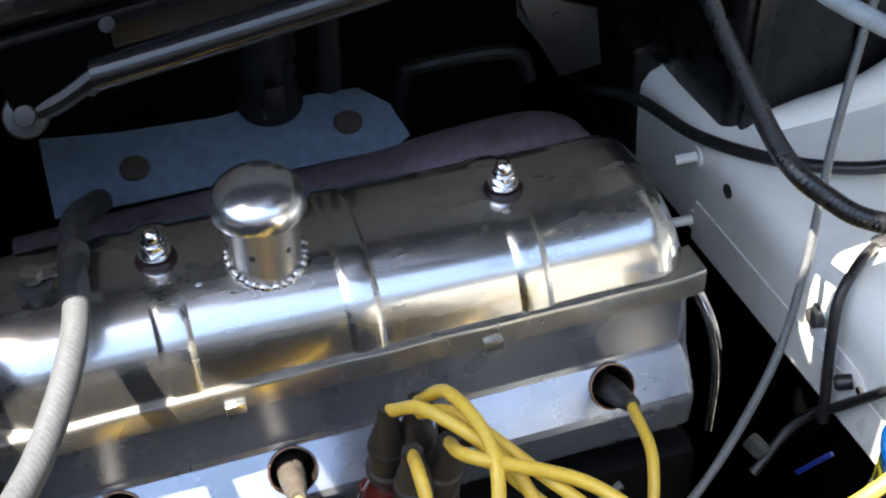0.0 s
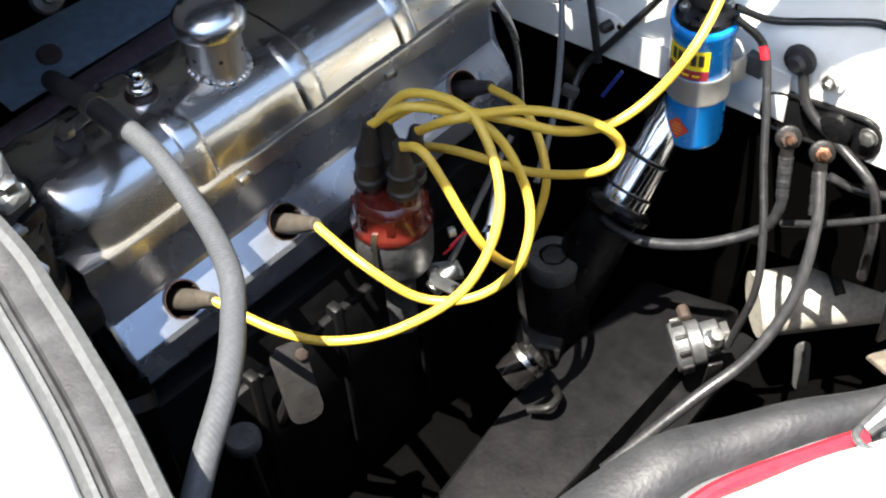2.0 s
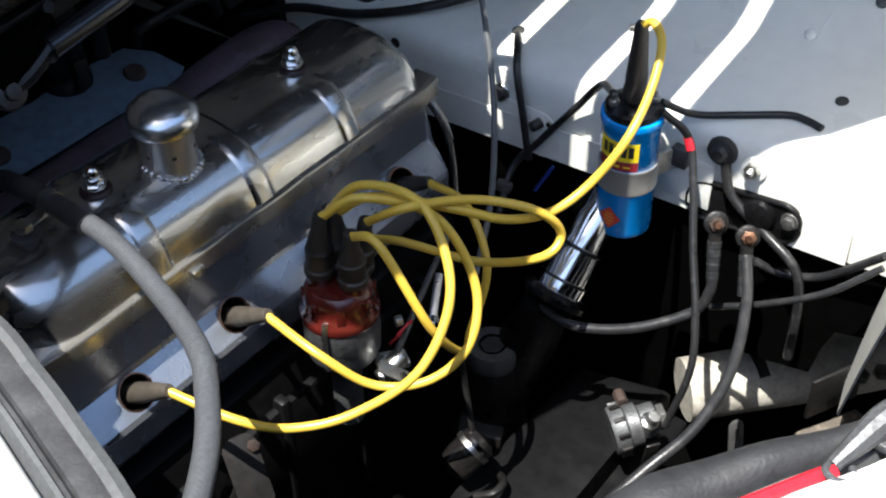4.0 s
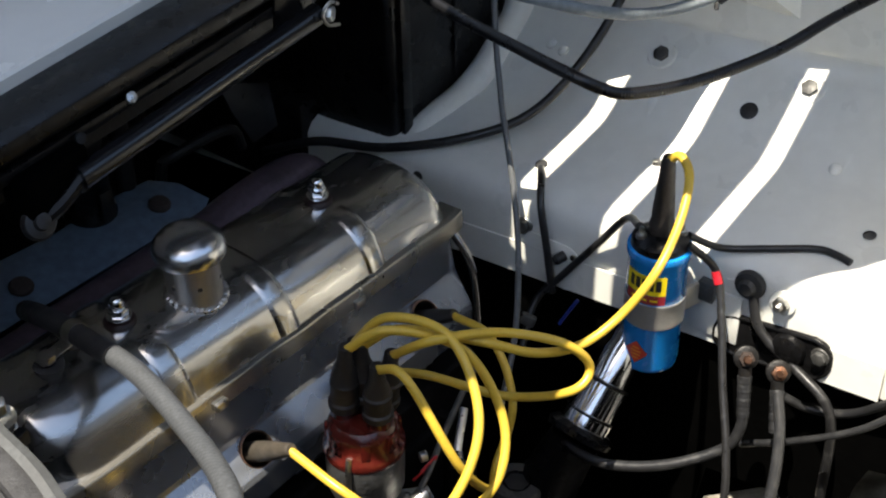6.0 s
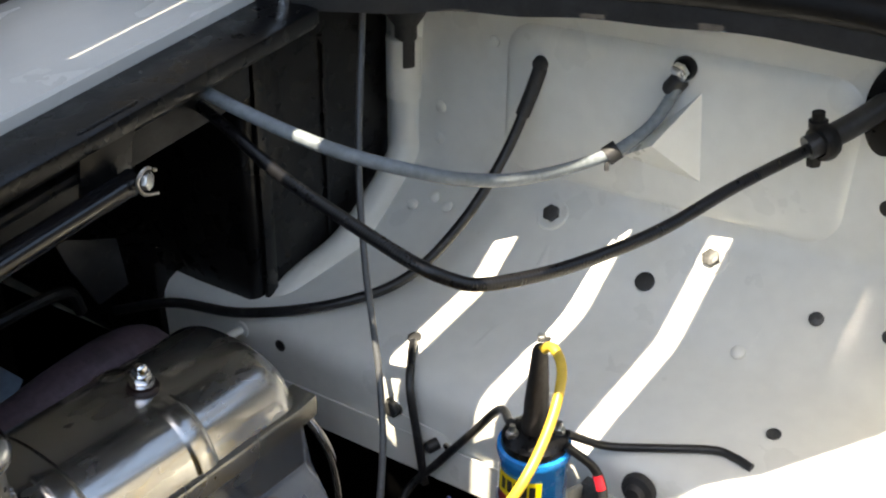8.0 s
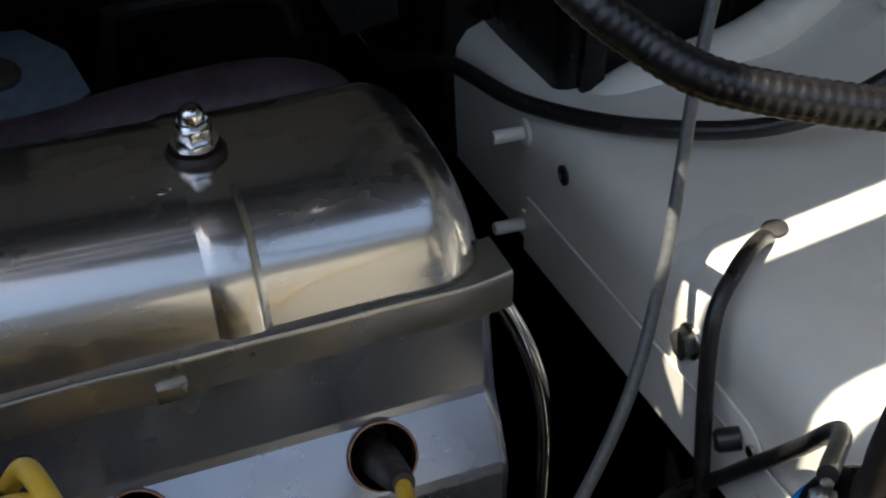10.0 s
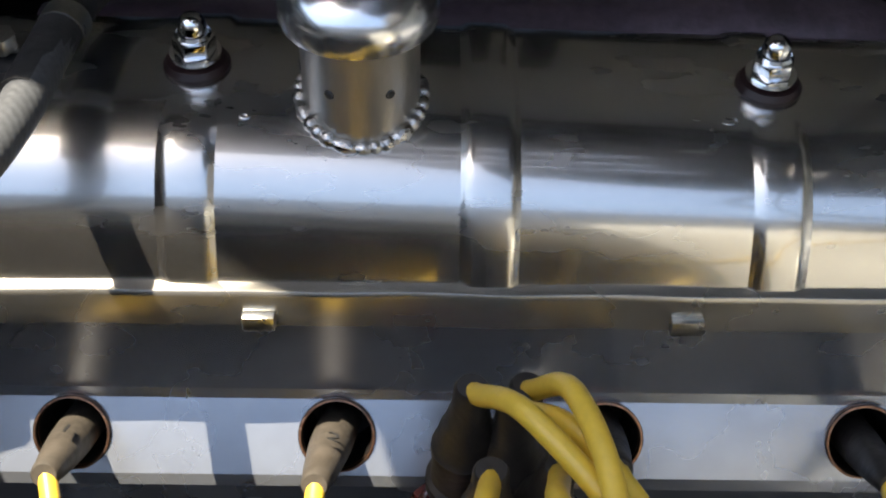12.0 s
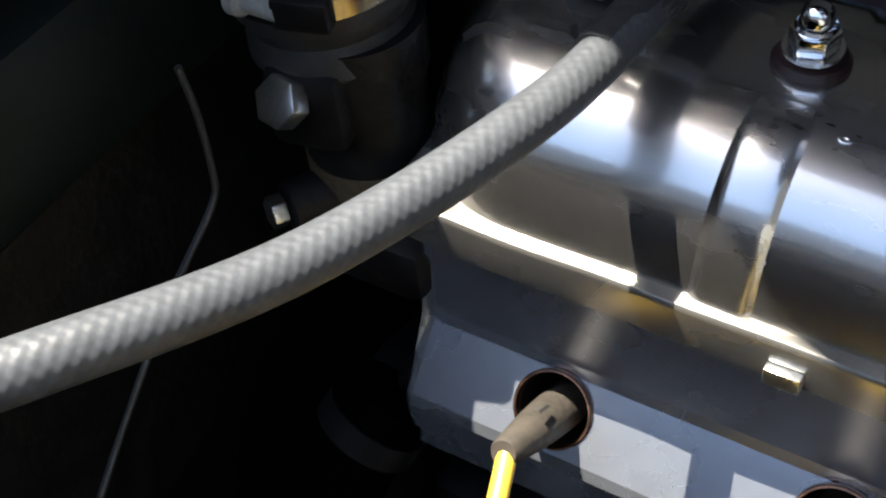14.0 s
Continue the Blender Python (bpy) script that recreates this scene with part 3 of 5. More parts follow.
rim_rows = [[RIM[k] + outward(k) * -0.008 + Vector((0, 0, -0.006)) for k in range(0, 8 * 6 + 5)], [RIM[k] + outward(k) * 0.02 + Vector((0, 0, -0.012)) for k in range(0, 8 * 6 + 5)], [Vector((min(0.706, RIM[k].x + 0.2), RIM[k].y, RIM[k].z - 0.01)) for k in range(0, 8 * 6 + 5)]]
tagged(part("cowl_underside", sheet(rim_rows), WHITE), "white underside of the cowl", kind="structure")

# black heater box against the far half of the firewall
heater = thing("heater_box", "black sheet metal heater box on the firewall", "heater", at=(0.6, 0.36, 0.04))
bm = prism([(0.498, 0.181), (0.51, 0.176), (0.69, 0.176), (0.703, 0.181), (0.703, 0.56), (0.498, 0.56)], 0.30, pose(0, 0, 0.035), 0.006)
part("case", bm, BLACK, heater)
part("skirt", box(0.03, 0.28, 0.12, pose(0.487, 0.430, 0.0), 0.004), BLACK, heater)
part("seam", box(0.014, 0.006, 0.29, pose(0.515, 0.173, 0.185), 0.001), BLACK, heater)
part("side_rib", box(0.004, 0.004, 0.22, pose(0.60, 0.1745, 0.18), 0.001), BLACK, heater)
part("foot_flange", box(0.20, 0.016, 0.003, pose(0.60, 0.170, 0.045, -5), 0.0005), BLACK, heater)
for x in (0.53, 0.60, 0.67):
    part("screw", hexagon(0.004, 0.003, pose(x, 0.1685, 0.047)), ZINC, heater)
post = thing("cowl_drain", "black rubber drain pipe under the cowl", "drain pipe", at=(0.67, 0.14, 0.36))
part("pipe", lathe([(0, 0.235), (0.011, 0.235), (0.011, 0.275), (0.018, 0.285), (0.030, 0.31), (0.032, 0.36), (0, 0.36)], pose(0.692, 0.150, 0.0), 24), RUBBER, post)
part("neck", lathe([(0.0175, 0.20), (0.0175, 0.262), (0.014, 0.264)], pose(0.696, 0.156, 0.0), 24), WHITE, post)

# far bonnet half, still shut, on its black hinge beam
far = thing("far_bonnet", "white painted bonnet half, shut, on the far side", "bonnet", at=(0.2, 0.4, 0.3))
rows = []
for k in range(13):
    u = k / 12
    y = 0.135 + 0.62 * u
    z = 0.005 - 0.05 * u - 0.22 * u * u
    rows.append([(x, y, 0.333 + z + 0.10 * (x - 0.1)) for x in [-0.55 + 0.05 * q for q in range(22)]])
part("skin", sheet(rows, 0.003), SKIN, far)
part("edge_lip", sheet([[(x, y, 0.333 + dz + 0.10 * (x - 0.1)) for x in (-0.55, 0.0, 0.5)] for y, dz in ((0.1345, 0.0065), (0.1315, 0.004), (0.1315, -0.010))], 0.001), SKIN, far)
beam = thing("hinge_beam", "black painted bonnet hinge beam over the engine", "hinge beam", at=(0.1, 0.09, 0.3))


def tilted(bm):
    for v in bm.verts:
        v.co.z += 0.10 * (v.co.x - 0.1)
    return bm


part("channel", tilted(box(0.95, 0.055, 0.014, pose(0.02, 0.104, 0.322), 0.003)), BLACK, beam)
part("web", tilted(box(0.90, 0.010, 0.055, pose(0.0, 0.118, 0.290), 0.002)), SATIN, beam)
part("rail", tilted(tube([(0.046, 0.072, 0.276), (0.12, 0.072, 0.278), (0.2, 0.072, 0.281), (0.292, 0.072, 0.283)], 0.0095, 4, 16)), GLOSS, beam, "glossy black tubular rail")
part("inner_rail", tilted(box(0.36, 0.012, 0.010, pose(0.11, 0.092, 0.297), 0.003)), BLACK, beam)
part("end_plate", tilted(prism([(0.255, 0.270), (0.300, 0.270), (0.305, 0.300), (0.315, 0.330), (0.262, 0.330)], 0.003, Matrix(((1, 0, 0, 0), (0, 0, 1, 0.084), (0, 1, 0, 0), (0, 0, 0, 1))), 0.0006)), BLACK, beam)
part("end_bolt", tilted(hexagon(0.0068, 0.006, frame_to((0.293, 0.062, 0.286), (0.32, 0.0, 0.29)))), ZINC, beam, "zinc bolt with a split pin")
part("split_pin", tilted(tube([(0.300, 0.055, 0.293), (0.292, 0.056, 0.298), (0.285, 0.058, 0.290), (0.288, 0.056, 0.280), (0.299, 0.054, 0.276)], 0.0014, 6, 8)), ZINC, beam)
# latch takes the shade black, darker than its own paint
part("latch", tilted(box(0.06, 0.03, 0.04, pose(0.03, 0.086, 0.277, 0, 0, 8), 0.006)), SHADE_BLACK, beam)
part("latch_arm", tilted(tube([(0.004, 0.074, 0.262), (0.026, 0.072, 0.266), (0.050, 0.073, 0.276)], 0.0065, 6, 10)), BLACK, beam)
part("pivot", tilted(lathe([(0, -0.004), (0.0125, -0.004), (0.0130, 0.0), (0.0115, 0.003), (0.0065, 0.004), (0.0055, 0.008), (0, 0.009)], frame_to((0.0085, 0.072, 0.2635), (-0.01, -0.2, 0.42)), 22)), DARKSTEEL, beam, "worn pivot bolt of the catch")
for x, y, z, m in ((0.108, 0.082, 0.3035, ZINC), (0.045, 0.070, 0.270, GRIME), (0.012, 0.072, 0.262, GRIME), (0.06, 0.082, 0.297, GRIME), (-0.03, 0.07, 0.29, GRIME)):
    part("bolt_head", tilted(lathe([(0.0046, 0), (0.0042, 0.002), (0, 0.003)], frame_to((x, y, z), (x, y - 0.3, z + 0.2)), 14)), m, beam)
strip = part("strip", tilted(box(0.5, 0.004, 0.012, pose(0.25, 0.086, 0.312, 40), 0.001)), SATIN, beam)
hang = thing("cable_bracket", "black bracket that holds the hoses under the hinge beam", "bracket", at=(0.40, 0.12, 0.33))
part("strap", tube([(0.385, 0.110, 0.352), (0.392, 0.118, 0.335), (0.40, 0.122, 0.32), (0.412, 0.13, 0.315)], 0.005, 6, 10), SATIN, hang)
part("saddle", lathe([(0.0085, -0.007), (0.013, -0.007), (0.013, 0.007), (0.0085, 0.007)], frame_to((0.394, 0.145, 0.325), (0.388, 0.11, 0.325)), 20), RUBBER, hang)
stay = part("stay_cable", tube([(0.40, 0.12, 0.34), (0.47, 0.13, 0.352), (0.53, 0.12, 0.372), (0.585, 0.09, 0.392)], 0.003, 8, 8), WIRE)
tagged(stay, "thin black cable along the cowl", "cable")
pin = thing("bonnet_pin", "chrome bonnet locating pin", "pin", at=(0.49, 0.10, 0.36))
part("pin", lathe([(0.012, 0), (0.012, 0.004), (0.006, 0.006), (0.006, 0.02), (0.009, 0.024), (0.009, 0.034), (0, 0.036)], pose(0.485, 0.105, 0.356), 20), CHROME, pin)

# unseen lid for the raised near bonnet half, outlined to cast the bay's shade; three slots make the sun stripes
DZ = 0.95
shift = SUN.x / SUN.z * (DZ - 0.08)
raised = thing("shade_lid", "unseen slotted lid added to shade the bay in place of the raised bonnet half", "bonnet", at=(0.7, 0.15, 0.9))
edge = [(0.421, -0.20), (0.44, -0.205), (0.47, -0.275), (0.52, -0.330), (0.60, -0.385), (0.72, -0.46), (0.85, -0.50), (1.0, -0.50), (1.05, -0.32), (1.9, -0.30), (1.9, 0.169), (0.421, 0.169)]
panel = part("slotted_shade", prism([(x + shift, y) for x, y in edge], 0.006, pose(0, 0, DZ)), SATIN)
for y0, end in ((0.012, 0.708), (-0.090, 0.722), (-0.181, 0.775)):
    carve(panel, part("cutter", box(end - 0.426, 0.019, 0.1, pose((end + 0.426) / 2 + shift, y0 - 0.0135, DZ)), SATIN))
panel.data.materials.clear()
panel.data.materials.append(SATIN)
panel.parent = raised
panel.matrix_parent_inverse = raised.matrix_world.inverted()
# outline follows the wanted shadow edge across the engine
edge = [(-0.80, 0.022), (0.06, 0.018), (0.10, 0.0), (0.108, -0.065), (0.15, -0.130), (0.21, -0.172), (0.28, -0.194), (0.42, -0.198), (0.42, 0.17), (1.9, 0.17), (1.9, 0.26), (-0.80, 0.26)]
part("main_shade", prism([(x + shift, y) for x, y in edge], 0.006, pose(0, 0, DZ)), SATIN, raised)
# tall sheet added to keep the sun off the far bonnet half
rows = [[(x + SUN.x / SUN.z * (DZ + rise - 0.08), y, DZ + rise) for x in (-0.8, 0.1, 1.0, 1.9)] for y, rise in ((0.262, 0.0), (0.31, 0.22), (0.40, 0.75), (0.55, 1.6), (0.78, 2.9))]
part("far_shade", sheet(rows, 0.004), SATIN, raised)
# stay added to carry the shade lid
part("stay", tube([(0.60 + shift, 0.24, DZ + 0.002), (0.64 + shift, 0.34, 0.6), (0.74 + shift, 0.45, 0.33)], 0.008, 3, 8), SATIN, raised)
# plain unseen walls added to block low sky and tone reflections; the east one darker
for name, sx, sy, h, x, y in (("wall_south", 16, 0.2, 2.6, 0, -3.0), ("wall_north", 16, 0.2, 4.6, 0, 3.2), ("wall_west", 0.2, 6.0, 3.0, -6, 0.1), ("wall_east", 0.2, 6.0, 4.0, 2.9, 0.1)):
    tagged(part(name, box(sx, sy, h, pose(x, y, h / 2 - 0.62)), DARKWALL if name == "wall_east" else PLASTER), "plain unseen wall added to block low sky", "wall", kind="structure")


# ---- engine ----
def section(outline, x0, x1, nx=2, m=Matrix()):
    """A closed (y, z) outline drawn out along x."""
    bm = bmesh.new()
    rings = [[bm.verts.new((x0 + (x1 - x0) * k / (nx - 1), y, z)) for y, z in outline] for k in range(nx)]
    n = len(outline)
    for p, q in zip(rings, rings[1:]):
        for k in range(n):
            bm.faces.new((p[k], p[(k + 1) % n], q[(k + 1) % n], q[k]))
    bm.faces.new(rings[0][::-1])
    bm.faces.new(rings[-1])
    return bm


HOLES = [0.0, 0.11, 0.2215, 0.33]
WELL = Vector((0, -0.80, 0.60)).normalized()  # the way the plug wells face

head = thing("cylinder_head", "polished aluminium cylinder head with four plug wells", "cylinder head", at=(0.17, 0.06, -0.06))
bm = section([(0.014, 0.070), (0.011, 0.016), (0.009, 0.012), (-0.013, -0.011), (-0.015, -0.016), (-0.014, -0.042), (-0.010, -0.048), (0.15, -0.048), (0.15, 0.070)], -0.062, 0.387)
bmesh.ops.bevel(bm, geom=[e for e in bm.edges if abs(e.verts[0].co.x - e.verts[1].co.x) < 1e-6 and e.verts[0].co.y < 0.1], offset=0.004, segments=3, profile=0.5, affect="EDGES")
block = part("casting", bm, ALLOY, head)
for x in HOLES:
    c = Vector((x, 0.0, 0.0))
    cut = part("cutter", lathe([(0, -0.055), (0.0155, -0.055), (0.0155, 0.04), (0, 0.04)], frame_to(c, c + WELL), 40), ALLOY)
    carve(block, cut)
block.data.materials.clear()
block.data.materials.append(ALLOY)
for p in block.data.polygons:
    p.use_smooth = p.area < 1.5e-4
for x in HOLES:
    c = Vector((x, 0.0, 0.0))
    m = frame_to(c, c + WELL)
    part("plug_well", lathe([(0.0158, -0.05), (0.0158, 0.0020), (0.0162, 0.0030), (0.0152, 0.0034), (0.0146, 0.002), (0.0146, -0.048), (0.0, -0.048)], m, 40), GRIME, head, "dark plug well with a worn copper rim")
    part("well_rim", lathe([(0.0145, 0.0000), (0.0150, 0.0037), (0.0158, 0.0036), (0.0161, 0.0010)], m, 40), COPPER, head)
# short lower land under the wells
part("lower_land", section([(-0.006, -0.048), (-0.001, -0.062), (0.01, -0.070), (0.14, -0.070), (0.14, -0.048)], -0.058, 0.384), ALLOY, head)

# engine block below the head
block_ob = thing("engine_block", "black oily cast iron engine block", "engine block", at=(0.17, 0.07, -0.35))
part("casting", box(0.46, 0.17, 0.34, pose(0.17, 0.07, -0.246), 0.012), CHASSIS, block_ob)
part("side_cover", box(0.34, 0.012, 0.16, pose(0.17, -0.018, -0.20), 0.005), CHASSIS, block_ob)
for k in range(4):
    part("rib", box(0.012, 0.02, 0.22, pose(0.03 + 0.1 * k, -0.018, -0.22), 0.004), CHASSIS, block_ob)

# rocker cover: a long rounded pressing
cover = thing("rocker_cover", "polished stainless steel rocker cover with pressed ribs", "rocker cover", at=(0.17, 0.075, 0.075))
CX0, CX1, CY, CZ, CW, CH = -0.074, 0.388, 0.077, 0.078, 0.064, 0.056


def crown(x):
    """Height of the arch, which falls a little towards the rear."""
    return CH - 0.0065 * min(1.15, max(0.0, (x - 0.07) / 0.21))


def cover_ring(x, grow=0.0):
    """The cover's arch at x; grow lifts it for ribs. The ends round off."""
    front = x - CX0 < CX1 - x
    end = max(0.0, min(x - CX0, CX1 - x))
    r = 0.030
    s = 1.0 if end > r else math.sqrt(max(0.0, 1 - (1 - end / r) ** 2.4))
    w = 0.55 + 0.45 * s
    if front:  # the nose end is drawn out and round in plan
        w = 1.0 if end > 0.055 else 0.22 + 0.78 * math.sqrt(max(0.0, 1 - (1 - end / 0.055) ** 2.1))
    out = []
    for k in range(33):
        a = math.pi * k / 32
        c, d = math.cos(a), math.sin(a)
        e = 2 / 2.5
        y = -math.copysign(abs(c) ** e, c)
        z = abs(d) ** e
        out.append(Vector((x, CY + y * (CW * w + grow + 0.0065 * (1 - z) ** 3), CZ + z * (crown(x) * (0.12 + 0.88 * s) + grow))))
    return out


xs = sorted({round(CX0 + (CX1 - CX0) * k / 60, 5) for k in range(61)} | {round(CX0 + 0.055 * (1 - math.cos(math.pi * k / 40)), 5) for k in range(21)} | {round(CX1 - 0.030 * (1 - math.cos(math.pi * k / 24)), 5) for k in range(13)})
bm = sheet([cover_ring(x) for x in xs])
for end in (xs[0], xs[-1]):
    bm.faces.new([bm.verts.new(p) for p in cover_ring(end)])
part("shell", bm, STEEL, cover, smooth=60)
for cx, wide in ((0.057, 0.0095), (0.170, 0.0098), (0.279, 0.0095)):
    lift = [(-1.25, -0.0004), (-1.0, 0.0006), (-0.85, 0.0014), (-0.62, 0.0017), (0.62, 0.0017), (0.85, 0.0014), (1.0, 0.0006), (1.25, -0.0004)]
    last = 33 if cx == 0.170 else 15
    for span in ((slice(0, last),) if last == 33 else (slice(0, last), slice(33 - last, 33))):
        grid = []
        for a, g in lift:
            flat, high = cover_ring(cx + wide * a, -0.0004)[span], cover_ring(cx + wide * a, g)[span]
            n = len(flat)
            inner = [k if span.start else n - 1 - k for k in range(n)]
            grid.append([f.lerp(h, 1.0 if last == 33 else min(1.0, q / 3)) for f, h, q in zip(flat, high, inner)])
        part("rib", sheet(grid), STEEL, cover)
# small dings left in the pressing
for x, y, r in ((0.2607, 0.0542, 0.0020), (0.2585, 0.0148, 0.0028), (0.2028, 0.0182, 0.0015), (0.078, 0.0479, 0.0014), (0.0416, 0.0141, 0.0022), (0.0099, 0.0133, 0.0016)):
    u = abs(y - CY) / CW
    v = (1 - u ** 2.5) ** 0.4
    out = Vector((0, math.copysign(u ** 1.5, y - CY) / CW, v ** 1.5 / crown(x))).normalized()
    at = Vector((x, y, CZ + crown(x) * v)) + out * 0.0001
    part("ding", lathe([(0, 0.0), (r * 0.5, 0.00006), (r * 0.8, 0.00022), (r * 1.1, 0.00014), (r * 1.4, -0.0002)], frame_to(at, at + out) @ Matrix.Diagonal((1.3, 0.8, 1, 1)), 16), STEEL, cover)
# flange: a ledge with a turned-down lip, flared at the ends
lip = [(0.029, 0.0822), (0.012, 0.0830), (0.0046, 0.0832), (0.0032, 0.0829), (0.0024, 0.0820), (0.0021, 0.0806), (0.0019, 0.0655)]
rows = []
for y, z in lip:
    row = []
    for k in range(81):
        x = -0.067 + 0.459 * k / 80
        e = max(0.0, 1 - min(x + 0.067, 0.392 - x) / 0.03)
        row.append((x, y + 0.0003 * math.sin(k * 0.55), z + 0.003 * e * e * (1 if z > 0.07 else 0.4) + 0.00025 * math.sin(k * 0.38 + 1)))
    rows.append(row)
part("front_flange", sheet(rows, 0.0012), FLANGE, cover, "brushed steel flange lip")
part("end_flange", prism([(0.350, 0.011), (0.390, 0.006), (0.3915, 0.018), (0.387, 0.034), (0.385, 0.06), (0.384, 0.14), (0.350, 0.14)], 0.0022, pose(0, 0, 0.0805), 0.0012), FLANGE, cover)
part("end_flange", prism([(-0.064, 0.006), (-0.02, 0.011), (-0.02, 0.14), (-0.050, 0.142), (-0.066, 0.125), (-0.077, 0.10), (-0.078, 0.077), (-0.070, 0.045), (-0.067, 0.018)], 0.0022, pose(0, 0, 0.0805), 0.0012), FLANGE, cover)
part("gasket", box(0.440, 0.130, 0.006, pose(0.162, 0.080, 0.0728), 0.001), RUST, cover)
for x in (0.083, 0.246):
    ob = part("clip", box(0.0125, 0.004, 0.0075, pose(x, 0.0002, 0.0695), 0.0008), ZINC, cover, "small bright flange clip")
# breather neck welded to the cover
NX, NY = 0.121, 0.060
part("breather_neck", lathe([(0.0, 0.112), (0.0222, 0.112), (0.0222, 0.1695), (0.0205, 0.1695)], pose(NX, NY, 0), 40), NECKMETAL, cover)
for a in (-118, -58, 5, 65, 125, 185):
    c = Vector((NX + 0.0220 * math.cos(radians(a)), NY + 0.0220 * math.sin(radians(a)), 0.147))
    d = Vector((math.cos(radians(a)), math.sin(radians(a)), 0))
    part("vent_hole", lathe([(0, 0.0003), (0.0014, 0.0003), (0.0017, 0.0005), (0.0021, 0.0)], frame_to(c, c + d), 14), INK, cover)
ring_pts = []
for k in range(289):
    a = 2 * math.pi * k / 288
    x, y = NX + 0.0234 * math.cos(a), NY + 0.0234 * math.sin(a)
    u = min(1.0, abs(y - CY) / CW)
    ring_pts.append((x, y, CZ + crown(x) * (1 - u ** 2.5) ** (1 / 2.5) + 0.0002))
bm = tube(ring_pts, lambda u: 0.0021 + 0.0009 * abs(math.sin(u * math.pi * 26 + 0.8 * math.sin(u * 40))) + 0.0003 * math.sin(u * 2 * math.pi * 5), raw=True, seg=10)
part("weld_bead", bm, WELD, cover, "lumpy bright weld bead")
cap = thing("breather_cap", "polished aluminium mushroom breather cap", "filler cap", at=(NX, NY, 0.163))
part("dome", lathe([(0.0200, 0.1690), (0.0278, 0.1680), (0.0290, 0.1692), (0.0294, 0.1725), (0.0289, 0.1765), (0.0268, 0.1815), (0.0220, 0.1862), (0.0150, 0.1892), (0.0075, 0.1905), (0, 0.1908)], pose(NX, NY, 0), 48), BRIGHT, cap)
for a, r in ((210, 0.012), (95, 0.004), (320, 0.009)):
    part("rivet", lathe([(0.0018, 0), (0.0016, 0.0008), (0, 0.0011)], pose(NX + r * math.cos(radians(a)), NY + r * math.sin(radians(a)), 0.1902 - r * r * 12), 12), BRIGHT, cap)

# dome nuts on the cover
for x, z in ((0.057, 0.1362), (0.279, 0.1298)):
    nut = thing("cap_nut", "chrome dome nut on a maroon rubber washer", "nut", "cap nuts of the cover", (x, 0.075, z))
    part("rubber_washer", lathe([(0, -0.006), (0.0128, -0.006), (0.0130, -0.001), (0.0115, 0.0012), (0, 0.003)], pose(x, 0.075, z), 32), MAROON, nut, "maroon rubber washer")
    part("washer", lathe([(0, 0.003), (0.0100, 0.003), (0.0100, 0.0044), (0, 0.0044)], pose(x, 0.075, z), 28), CHROME, nut)
    part("hexagon", hexagon(0.0085, 0.0068, pose(x, 0.075, z + 0.0044, 0, 0, 12)), CHROME, nut)
    part("collar", lathe([(0.0066, 0), (0.0071, 0.0012), (0.0064, 0.0024)], pose(x, 0.075, z + 0.0112), 24), CHROME, nut)
    part("dome", lathe([(0.0055, 0), (0.0057, 0.003), (0.0050, 0.006), (0.0030, 0.008), (0, 0.0086)], pose(x, 0.075, z + 0.0124), 24), CHROME, nut)

# manifold casting and heat shield behind the cover
manifold = thing("manifold", "purple heat tinted iron manifold behind the cover", "manifold", at=(0.18, 0.17, 0.05))
bm = tube([(-0.03, 0.162, 0.075), (0.05, 0.160, 0.079), (0.16, 0.161, 0.079), (0.225, 0.162, 0.079), (0.265, 0.163, 0.083), (0.32, 0.164, 0.084), (0.350, 0.165, 0.075), (0.362, 0.165, 0.052)], lambda u: 0.023 + 0.005 * u, seg=24)
part("runner", bm, PURPLE, manifold)
part("body", box(0.38, 0.05, 0.09, pose(0.15, 0.178, 0.025), 0.012), PURPLE, manifold)
shield = thing("heat_shield", "blue grey sheet metal heat shield with two rusty bolts", "heat shield", at=(0.12, 0.2, 0.1))
m = Matrix(((1, 0, 0, 0), (0, 0.97, -0.2, 0), (0, 0.2, 0.97, 0), (0, 0, 0, 1)))
outline = [(-0.002, -0.030), (0.236, -0.030), (0.249, -0.022), (0.243, 0.012), (0.225, 0.034), (0.17, 0.038), (0.12, 0.032), (0.05, 0.037), (-0.004, 0.046)]
part("plate", prism(outline, 0.0016, Matrix.Translation((0, 0.209, 0.103)) @ m, 0.0005), BLUEGREY, shield)
for x, y in ((0.056, 0.207), (0.209, 0.209)):
    part("bolt_head", lathe([(0.0, 0.0), (0.0105, 0.0), (0.0105, 0.003), (0.0085, 0.0055), (0, 0.006)], pose(x, y, 0.1045, 12), 12), RUST, shield, "rusty bolt head")


# ---- distributor and plug leads ----
DX, DY = 0.167, -0.070
dist = thing("distributor", "distributor with a red brown cap and grey body", "distributor", at=(DX, DY, -0.10))
part("body", lathe([(0, -0.13), (0.013, -0.13), (0.014, -0.058), (0.022, -0.052), (0.030, -0.043), (0.0322, -0.036), (0.0322, -0.022), (0.0330, -0.020), (0.0330, 0.002), (0.0305, 0.004), (0, 0.004)], pose(DX, DY, 0), 40), CASTING, dist, "grey cast body")
red = part("cap", lathe([(0.0335, 0.003), (0.0345, 0.007), (0.0335, 0.012), (0.0312, 0.015), (0.0306, 0.027), (0.0285, 0.033), (0.0240, 0.037), (0, 0.038)], pose(DX, DY, 0), 40), REDCAP, dist, "glossy red brown cap")
